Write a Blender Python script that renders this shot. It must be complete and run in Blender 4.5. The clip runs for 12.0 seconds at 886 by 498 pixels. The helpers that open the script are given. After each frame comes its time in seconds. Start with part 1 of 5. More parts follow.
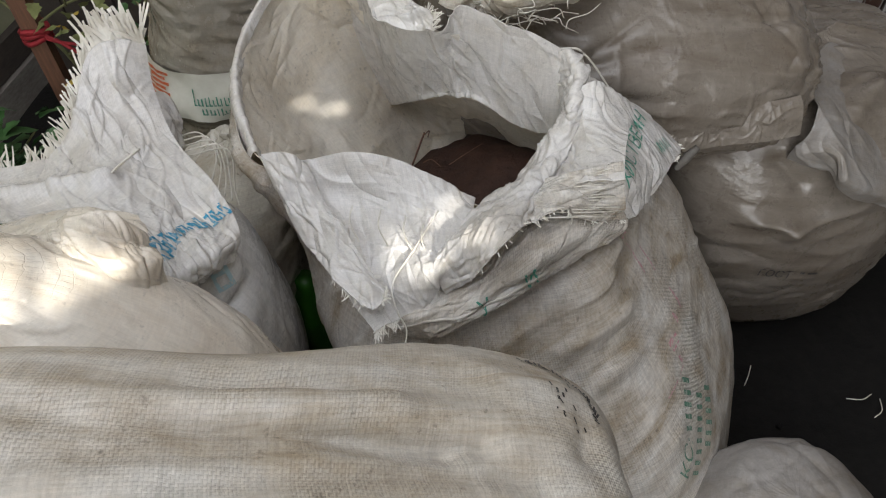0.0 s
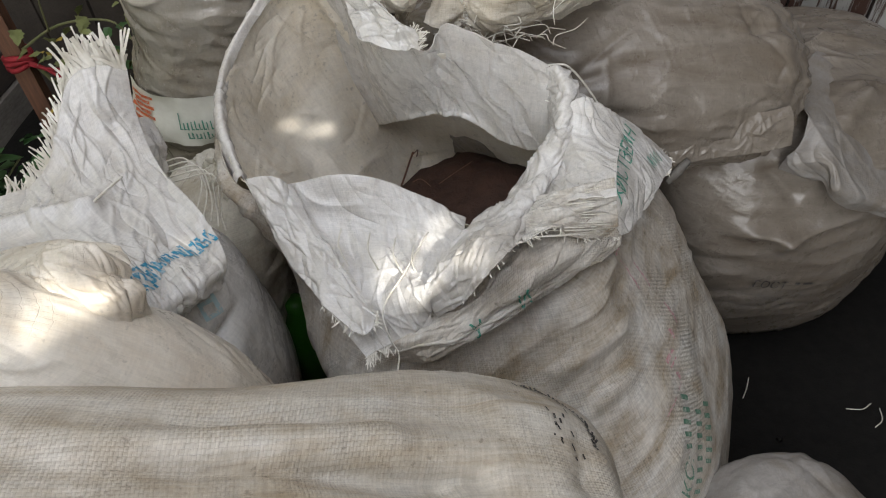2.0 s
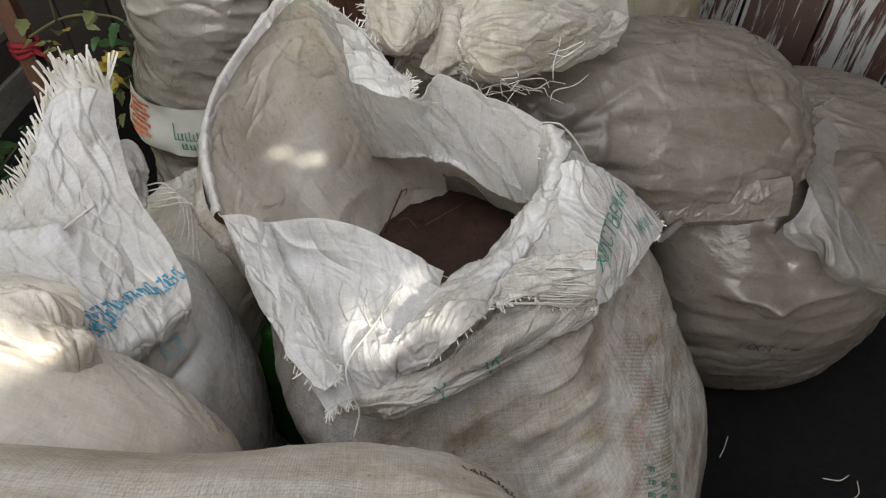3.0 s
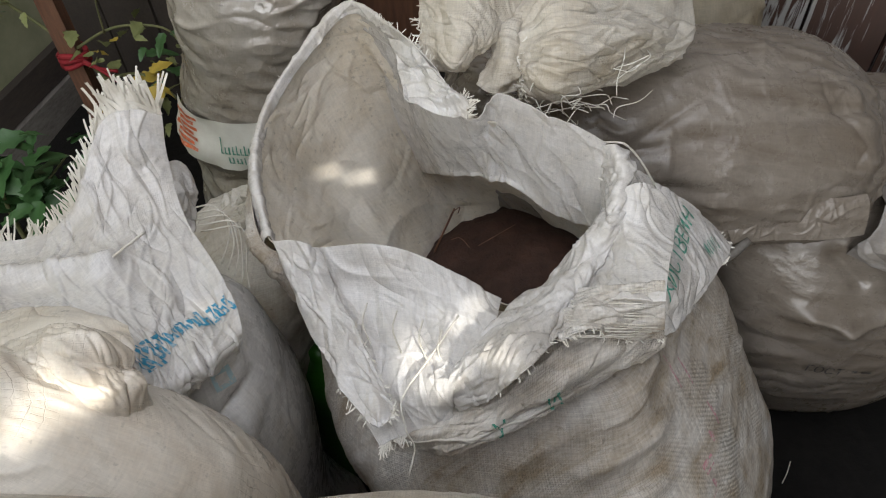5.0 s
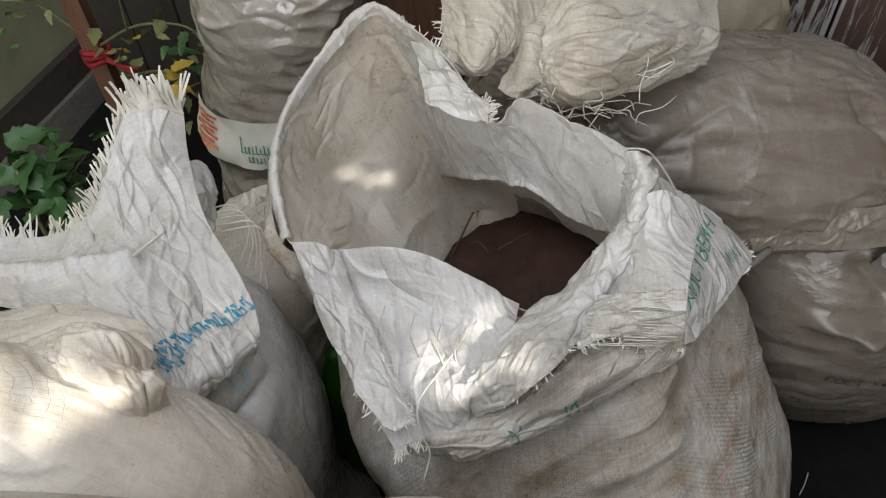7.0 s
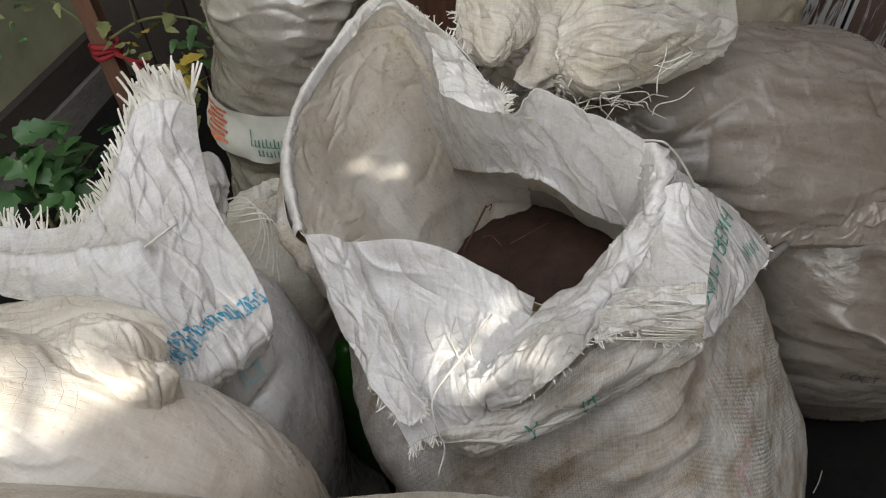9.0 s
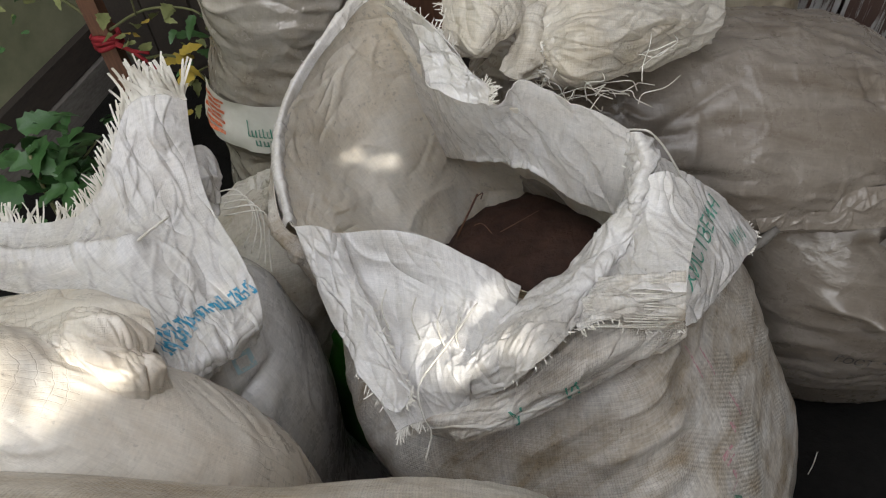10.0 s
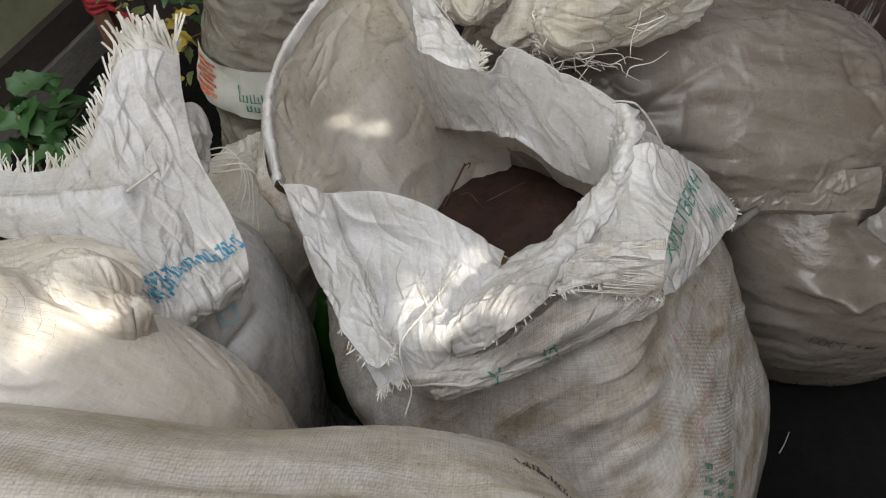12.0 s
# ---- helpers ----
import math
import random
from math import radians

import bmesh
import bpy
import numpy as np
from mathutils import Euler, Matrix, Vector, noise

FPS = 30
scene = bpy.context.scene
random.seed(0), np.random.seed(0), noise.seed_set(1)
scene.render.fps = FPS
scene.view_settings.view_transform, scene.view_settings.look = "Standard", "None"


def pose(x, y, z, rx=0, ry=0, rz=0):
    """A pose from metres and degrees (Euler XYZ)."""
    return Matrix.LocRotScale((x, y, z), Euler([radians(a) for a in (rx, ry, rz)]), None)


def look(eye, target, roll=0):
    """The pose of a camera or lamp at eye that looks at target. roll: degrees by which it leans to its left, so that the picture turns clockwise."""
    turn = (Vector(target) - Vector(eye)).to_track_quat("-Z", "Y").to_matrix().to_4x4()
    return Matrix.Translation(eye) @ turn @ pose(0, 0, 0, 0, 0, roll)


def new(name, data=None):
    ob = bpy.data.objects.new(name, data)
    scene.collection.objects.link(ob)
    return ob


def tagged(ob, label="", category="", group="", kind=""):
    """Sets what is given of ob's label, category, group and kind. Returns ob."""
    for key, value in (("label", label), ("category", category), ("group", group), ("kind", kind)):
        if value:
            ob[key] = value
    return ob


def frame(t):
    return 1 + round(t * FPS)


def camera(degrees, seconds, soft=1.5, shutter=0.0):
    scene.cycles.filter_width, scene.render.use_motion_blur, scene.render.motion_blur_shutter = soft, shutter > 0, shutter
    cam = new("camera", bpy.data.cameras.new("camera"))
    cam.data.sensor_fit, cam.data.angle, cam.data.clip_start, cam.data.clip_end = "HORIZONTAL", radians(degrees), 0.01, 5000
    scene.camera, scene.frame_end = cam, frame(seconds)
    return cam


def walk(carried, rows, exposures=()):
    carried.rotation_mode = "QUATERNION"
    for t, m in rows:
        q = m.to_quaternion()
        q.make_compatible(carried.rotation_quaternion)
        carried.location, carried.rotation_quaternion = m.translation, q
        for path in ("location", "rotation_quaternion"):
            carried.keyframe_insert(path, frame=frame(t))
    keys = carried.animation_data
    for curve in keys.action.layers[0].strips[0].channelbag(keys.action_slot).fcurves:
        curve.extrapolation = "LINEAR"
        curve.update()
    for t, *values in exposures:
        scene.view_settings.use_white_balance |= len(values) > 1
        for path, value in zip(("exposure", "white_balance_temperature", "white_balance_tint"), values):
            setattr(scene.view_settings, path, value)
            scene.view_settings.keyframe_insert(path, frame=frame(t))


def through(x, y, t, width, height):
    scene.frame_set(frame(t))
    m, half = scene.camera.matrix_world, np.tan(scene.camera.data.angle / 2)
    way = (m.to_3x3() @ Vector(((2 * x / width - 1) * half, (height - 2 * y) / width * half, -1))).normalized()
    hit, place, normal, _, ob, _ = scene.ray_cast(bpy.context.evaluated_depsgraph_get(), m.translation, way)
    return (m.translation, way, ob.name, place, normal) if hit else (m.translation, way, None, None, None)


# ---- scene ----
cam = camera(60.72, 12.0, soft=1.1)
PATH = [
    (0.0, pose(-0.0193, -0.1125, 1.1110, 40.251, 2.001, -7.134)),
    (0.5, pose(-0.0172, -0.1123, 1.1056, 40.745, 1.681, -7.022)),
    (1.0, pose(-0.0212, -0.1093, 1.1076, 41.057, 1.502, -7.389)),
    (1.5, pose(-0.0228, -0.1053, 1.1104, 41.157, 1.087, -7.227)),
    (2.0, pose(-0.0154, -0.0993, 1.1060, 41.272, 2.540, -8.529)),
    (2.5, pose(0.0093, -0.0769, 1.1200, 40.841, 1.171, -6.425)),
    (3.0, pose(0.0222, -0.0493, 1.1334, 40.896, -0.383, -4.228)),
    (5.0, pose(0.0061, -0.0054, 1.1278, 40.621, 1.616, -2.221)),
    (5.5, pose(0.0000, -0.0000, 1.1228, 41.000, 1.292, -1.486)),
    (6.0, pose(-0.0073, -0.0012, 1.1231, 41.142, 0.338, -0.546)),
    (6.5, pose(0.0043, 0.0002, 1.1369, 40.237, 1.885, -0.818)),
    (7.0, pose(0.0031, -0.0006, 1.1282, 40.676, 1.829, -0.692)),
    (9.0, pose(-0.0064, 0.0017, 1.1184, 40.545, 2.007, -0.364)),
    (9.5, pose(0.0067, 0.0028, 1.1191, 39.829, 3.132, -0.549)),
    (10.0, pose(0.0177, -0.0008, 1.1317, 39.183, 3.044, -0.145)),
    (10.5, pose(0.0148, -0.0137, 1.1308, 39.889, 2.197, 0.021)),
    (11.0, pose(0.0124, -0.0326, 1.1368, 40.473, 1.620, -0.113)),
    (11.5, pose(0.0081, -0.0397, 1.1182, 41.155, 0.878, 0.077)),
    (12.0, pose(0.0195, -0.0254, 1.1264, 38.230, 1.105, 0.738)),
]
walk(cam, PATH)

# ---- world, sun, exposure ----
world = bpy.data.worlds.new("sky")
scene.world = world
world.use_nodes = True
wn = world.node_tree
sky = wn.nodes.new("ShaderNodeTexSky")
sky.sky_type = "NISHITA"
sky.sun_disc = False
SUN_EL, SUN_AZ = radians(35), radians(160)      # azimuth counted from +y towards +x
sky.sun_elevation, sky.sun_rotation = SUN_EL, SUN_AZ
wn.links.new(sky.outputs[0], wn.nodes["Background"].inputs[0])
wn.nodes["Background"].inputs[1].default_value = 0.15
SUN_DIR = Vector((math.sin(SUN_AZ) * math.cos(SUN_EL), math.cos(SUN_AZ) * math.cos(SUN_EL), math.sin(SUN_EL)))
sun = new("sun", bpy.data.lights.new("sun", "SUN"))
sun.data.energy, sun.data.angle, sun.data.color = 4.8, radians(0.35), (1.0, 0.95, 0.86)
sun.matrix_world = look(SUN_DIR * 6, (0, 0, 0))
scene.view_settings.exposure = 0.53
# added area lamp for soft light from above, in an invented roof opening
TOP_FILL = (-1.3, 0.6, -1.05, 1.0, 2.28)      # x from, x to, y from, y to, height
top_lamp = new("top_fill", bpy.data.lights.new("top_fill", "AREA"))
top_lamp.data.shape, top_lamp.data.size, top_lamp.data.size_y = "RECTANGLE", TOP_FILL[1] - TOP_FILL[0], TOP_FILL[3] - TOP_FILL[2]
top_lamp.data.energy, top_lamp.data.color = 20.0, (1.0, 0.98, 0.96)
top_lamp.matrix_world = pose((TOP_FILL[0] + TOP_FILL[1]) / 2, (TOP_FILL[2] + TOP_FILL[3]) / 2, TOP_FILL[4])
# added fill lamp behind the camera, to brighten surfaces that face forward
REAR_FILL = (-1.2, 0.1, 0.25, 2.05, -2.10)       # x from, x to, z from, z to, y
rear_lamp = new("rear_fill", bpy.data.lights.new("rear_fill", "AREA"))
rear_lamp.data.shape, rear_lamp.data.size, rear_lamp.data.size_y = "RECTANGLE", REAR_FILL[1] - REAR_FILL[0], REAR_FILL[3] - REAR_FILL[2]
rear_lamp.data.energy, rear_lamp.data.color = 34.0, (1.0, 0.98, 0.96)
rear_lamp.matrix_world = pose((REAR_FILL[0] + REAR_FILL[1]) / 2, REAR_FILL[4], (REAR_FILL[2] + REAR_FILL[3]) / 2, 90, 0, 0)


# ---- mesh helpers ----
def hashed(ix, iy, iz, seed):
    h = (ix * 374761393 + iy * 668265263 + iz * 2147483647 + seed * 1274126177) & 0xFFFFFFFF
    h = ((h ^ (h >> 13)) * 1274126177) & 0xFFFFFFFF
    h = ((h ^ (h >> 16)) * 2246822519) & 0xFFFFFFFF
    return ((h ^ (h >> 15)) & 0xFFFF) / 32767.5 - 1.0


def nz(p, seed=0):
    """Smooth value noise at the rows of p, about -1 to 1."""
    p = np.asarray(p, float)
    i = np.floor(p).astype(np.int64)
    w = p - i
    w = w * w * w * (w * (w * 6 - 15) + 10)
    out = 0
    for a in (0, 1):
        for b in (0, 1):
            for c in (0, 1):
                k = (w[..., 0] if a else 1 - w[..., 0]) * (w[..., 1] if b else 1 - w[..., 1]) * (w[..., 2] if c else 1 - w[..., 2])
                out = out + k * hashed(i[..., 0] + a, i[..., 1] + b, i[..., 2] + c, seed)
    return out


def ridged(p, seed=0):
    return 1 - 2 * np.abs(nz(p, seed))


def spline(ctrl, n, closed):
    """n Catmull-Rom samples along the first axis of ctrl."""
    ctrl = np.asarray(ctrl, float)
    k = len(ctrl)
    s = np.arange(n) * (k / n) if closed else np.linspace(0, k - 1, n)
    i = np.minimum(np.floor(s).astype(int), k - 1 if closed else max(k - 2, 0))
    f = (s - i).reshape((-1,) + (1,) * (ctrl.ndim - 1))
    if closed:
        a, b, c, d = (ctrl[(i + o) % k] for o in (-1, 0, 1, 2))
    else:
        ext = np.concatenate([2 * ctrl[:1] - ctrl[1:2], ctrl, 2 * ctrl[-1:] - ctrl[-2:-1]])
        a, b, c, d = (ext[np.minimum(i + o, k + 1)] for o in (0, 1, 2, 3))
    return b + 0.5 * f * (c - a + f * (2 * a - 5 * b + 4 * c - d + f * (3 * (b - c) + d - a)))


def cloth_grid(rings, nu, nv, closed=True):
    """A sheet of nv x nu points through a cage of rings."""
    g = spline(np.asarray(rings, float), nv, False)
    return np.swapaxes(spline(np.swapaxes(g, 0, 1), nu, closed), 0, 1)


def grid_normals(P, closed):
    if closed:
        du = np.roll(P, -1, 1) - np.roll(P, 1, 1)
    else:
        du = np.gradient(P, axis=1)
    dv = np.gradient(P, axis=0)
    n = np.cross(du, dv)
    return n / (np.linalg.norm(n, axis=-1, keepdims=True) + 1e-9)


def seg_dist(P, a, b):
    a, b = np.array(a, float), np.array(b, float)
    h = np.clip(((P - a) @ (b - a)) / ((b - a) @ (b - a)), 0, 1)
    return np.linalg.norm(P - a - h[..., None] * (b - a), axis=-1)


def creases(P, N, count, length, width, high, seed, along=None, spread=0.5):
    """Sharp creases at random places of a sheet: ridges and valleys that end softly."""
    rng = np.random.default_rng(seed)
    flat, h = P.reshape(-1, 3), np.zeros(P.shape[:2])
    nf = N.reshape(-1, 3)
    for _ in range(count):
        k = rng.integers(len(flat))
        d = rng.normal(size=3)
        if along is not None:
            d = np.array(along, float) / np.linalg.norm(along) + spread * d * 0.6
        d = d - nf[k] * (d @ nf[k])
        d /= np.linalg.norm(d) + 1e-9
        side = np.cross(nf[k], d)
        L, w = length * rng.uniform(0.5, 1.4), width * rng.uniform(0.6, 1.6)
        near = np.abs(P - flat[k]).max(-1) < 0.9 * L
        rel = P[near] - flat[k]
        t = rel @ d
        bend = rng.normal() * 0.25 * L * (t / L) ** 2 + 0.006 * np.sin(t * 60 + rng.uniform(0, 6))
        off = rel @ side - bend
        far = np.exp(-(t / (0.5 * L)) ** 4) * np.exp(-((rel @ nf[k]) / 0.04) ** 2)
        up = rng.choice((-1.0, 1.0, 1.0)) * high * rng.uniform(0.4, 1.2)
        edge = np.exp(-np.abs(off) / w) if rng.random() < 0.6 else np.where(off > 0, np.exp(-off / (2.2 * w)), np.exp(off / (0.5 * w)))
        h[near] += up * far * edge
    return h


def crumple(P, closed, amps=(0.006, 0.003, 0.0012), size=0.09, seed=1, along=None, stretch=3.0, folds=(), sharp=(40, 0.10, 0.007, 0.004), spread=0.5):
    """Push a sheet in and out: creases of three sizes, drawn out along a direction, and single folds (points along it, width, height)."""
    N = grid_normals(P, closed)
    out = P - P.reshape(-1, 3).mean(0) if closed else np.array((0.0, -0.3, 1.0))
    if (N * out).sum() < 0:
        N = -N
    Q = P.copy()
    if along is not None:
        d = np.array(along, float)
        d /= np.linalg.norm(d)
        Q = P - (P @ d)[..., None] * d * (1 - 1 / stretch)
    warp = np.stack([nz(Q / size * 0.7 + 9.3 * k, seed + 20 + k) for k in range(3)], -1)
    h = 0
    for k, a in enumerate(amps):
        s = size / 2.3 ** k
        h = h + a * (0.65 * ridged(Q / s + warp * 0.7 + k * 3.1, seed + k) + 0.35 * nz(Q / s * 0.6, seed + 7 + k))
    for *line, width, high in folds:
        wob = 1 + 0.3 * nz(P / 0.05, seed + 40)
        near = np.min([seg_dist(P, a, b) for a, b in zip(line, line[1:])], axis=0)
        h = h + high * np.exp(-(near / (width * wob)) ** 1.5)
    if sharp and sharp[0]:
        h = h + creases(P, N, *sharp, seed + 100, along, spread)
    return P + N * h[..., None]


def sheet_mesh(name, P, closed):
    """A mesh of a sheet with uv in metres."""
    nv, nu = P.shape[:2]
    cols = nu if closed else nu - 1
    j, i = np.meshgrid(np.arange(nv - 1), np.arange(cols), indexing="ij")
    i2 = (i + 1) % nu
    quads = np.stack([j * nu + i, j * nu + i2, (j + 1) * nu + i2, (j + 1) * nu + i], -1).reshape(-1, 4)
    me = bpy.data.meshes.new(name)
    me.from_pydata(P.reshape(-1, 3).tolist(), [], quads.tolist())
    wrapped = np.concatenate([P, P[:, :1]], 1) if closed else P
    lu = np.linalg.norm(np.diff(wrapped, axis=1), axis=-1).mean(0)
    lv = np.linalg.norm(np.diff(P, axis=0), axis=-1).mean(1)
    su, sv = np.concatenate([[0], np.cumsum(lu)]), np.concatenate([[0], np.cumsum(lv)])
    uv = np.stack([np.stack([su[a], sv[b]], -1) for a, b in ((i, j), (i + 1, j), (i + 1, j + 1), (i, j + 1))], 2).reshape(-1, 2)
    layer = me.uv_layers.new(name="cloth")
    layer.data.foreach_set("uv", uv.ravel())
    me.polygons.foreach_set("use_smooth", np.ones(len(me.polygons), bool))
    me.update()
    return me


def sheet(name, P, closed, material, parent=None, label="", thick=0.0012):
    ob = new(name, sheet_mesh(name, P, closed))
    ob.data.materials.append(material)
    if thick:
        mod = ob.modifiers.new("skin", "SOLIDIFY")
        mod.thickness, mod.offset = thick, -1
    if parent is not None:
        ob.parent = parent
    return tagged(ob, label)


def part(name, bm, material, parent=None, label="", smooth=True):
    me = bpy.data.meshes.new(name)
    bm.to_mesh(me)
    bm.free()
    for poly in me.polygons:
        poly.use_smooth = smooth
    me.materials.append(material)
    ob = new(name, me)
    if parent is not None:
        ob.parent = parent
    return tagged(ob, label)


def thing(name, label, category, group="", kind=""):
    return tagged(new(name), label, category, group, kind)


def oval(cx, cy, z, rx, ry, n=16, power=2.3, tilt=(0.0, 0.0), angles=None):
    """A ring of control points; it begins at -x and goes round by -y."""
    ts = [radians(180 + 360 * k / n) for k in range(n)] if angles is None else [radians(a) for a in angles]
    pts = []
    for t in ts:
        c, s = math.cos(t), math.sin(t)
        k = (abs(c) ** power + abs(s) ** power) ** (-1 / power)
        x, y = rx * c * k, ry * s * k
        pts.append((cx + x, cy + y, z + tilt[0] * x + tilt[1] * y))
    return pts


def hoop(x, cy, cz, ry, rz, n=16, power=2.4, lean=0.0):
    """A ring across the x axis, for sacks that lie."""
    pts = []
    for k in range(n):
        t = radians(-90 + 360 * k / n)
        c, s = math.cos(t), math.sin(t)
        r = (abs(c) ** power + abs(s) ** power) ** (-1 / power)
        y, z = -ry * c * r, rz * s * r
        pts.append((x + lean * z, cy + y, cz + z))
    return pts


def rod(pts, radii, sides=6, bm=None):
    """A round bar along points, with a radius at each."""
    bm = bm or bmesh.new()
    rings = []
    for i, p in enumerate(pts):
        d = (Vector(pts[min(i + 1, len(pts) - 1)]) - Vector(pts[max(i - 1, 0)])).normalized()
        a = d.orthogonal().normalized()
        b = d.cross(a)
        r = radii[i] if isinstance(radii, (list, tuple)) else radii
        rings.append([bm.verts.new(Vector(p) + r * (a * math.cos(2 * math.pi * k / sides) + b * math.sin(2 * math.pi * k / sides))) for k in range(sides)])
    for r0, r1 in zip(rings, rings[1:]):
        for k in range(sides):
            bm.faces.new((r0[k], r0[(k + 1) % sides], r1[(k + 1) % sides], r1[k]))
    bm.faces.new(rings[0][::-1])
    bm.faces.new(rings[-1])
    return bm


def box(bm, lo, hi, m=None):
    vs = [bm.verts.new((x, y, z)) for z in (lo[2], hi[2]) for y in (lo[1], hi[1]) for x in (lo[0], hi[0])]
    for f in ((0, 2, 3, 1), (4, 5, 7, 6), (0, 1, 5, 4), (2, 6, 7, 3), (0, 4, 6, 2), (1, 3, 7, 5)):
        bm.faces.new([vs[i] for i in f])
    if m is not None:
        bmesh.ops.transform(bm, matrix=m, verts=vs)
    return vs


# ---- materials ----
class Nodes:
    """A small writer of node trees."""

    def __init__(self, name):
        self.mat = bpy.data.materials.new(name)
        self.mat.use_nodes = True
        self.tree = self.mat.node_tree
        self.bsdf = self.tree.nodes["Principled BSDF"]
        self.out = self.tree.nodes["Material Output"]

    def add(self, kind, **inputs):
        node = self.tree.nodes.new("ShaderNode" + kind)
        for key, value in inputs.items():
            sock = node.inputs[key.replace("_", " ")]
            if isinstance(value, bpy.types.NodeSocket):
                self.tree.links.new(value, sock)
            else:
                sock.default_value = value
        return node

    def math(self, op, a, b=0.0, c=None):
        node = self.tree.nodes.new("ShaderNodeMath")
        node.operation = op
        for i, v in enumerate((a, b) if c is None else (a, b, c)):
            if isinstance(v, bpy.types.NodeSocket):
                self.tree.links.new(v, node.inputs[i])
            else:
                node.inputs[i].default_value = v
        return node.outputs[0]

    def ramp(self, fac, *stops):
        node = self.tree.nodes.new("ShaderNodeValToRGB")
        self.tree.links.new(fac, node.inputs[0])
        while len(node.color_ramp.elements) < len(stops):
            node.color_ramp.elements.new(0.5)
        for e, (pos, col) in zip(node.color_ramp.elements, stops):
            e.position = pos
            e.color = (*col, 1) if isinstance(col, tuple) else (col, col, col, 1)
        return node.outputs[0]

    def mix(self, fac, a, b, blend="MIX"):
        node = self.tree.nodes.new("ShaderNodeMix")
        node.data_type, node.blend_type = "RGBA", blend
        for sock, v in ((node.inputs[0], fac), (node.inputs[6], a), (node.inputs[7], b)):
            if isinstance(v, bpy.types.NodeSocket):
                self.tree.links.new(v, sock)
            else:
                sock.default_value = v if isinstance(v, (int, float)) else (*v, 1)
        return node.outputs[2]

    def noise(self, scale, detail=4.0, rough=0.55, vec=None, distort=0.0):
        node = self.add("TexNoise", Scale=scale, Detail=detail, Roughness=rough, Distortion=distort)
        if vec is not None:
            self.tree.links.new(vec, node.inputs["Vector"])
        return node.outputs[0]

    def coords(self, which="Object"):
        return self.add("TexCoord").outputs[which]

    def scaled(self, vec, s):
        node = self.tree.nodes.new("ShaderNodeMapping")
        self.tree.links.new(vec, node.inputs[0])
        node.inputs["Scale"].default_value = s
        return node.outputs[0]

    def bump(self, height, strength, distance, under=None):
        node = self.add("Bump", Strength=strength, Distance=distance, Height=height)
        if under is not None:
            self.tree.links.new(under, node.inputs["Normal"])
        return node.outputs[0]

    def set(self, **inputs):
        for key, value in inputs.items():
            sock = self.bsdf.inputs[key.replace("_", " ")]
            if isinstance(value, bpy.types.NodeSocket):
                self.tree.links.new(value, sock)
            else:
                sock.default_value = (*value, 1) if isinstance(value, tuple) and len(value) == 3 else value
        return self


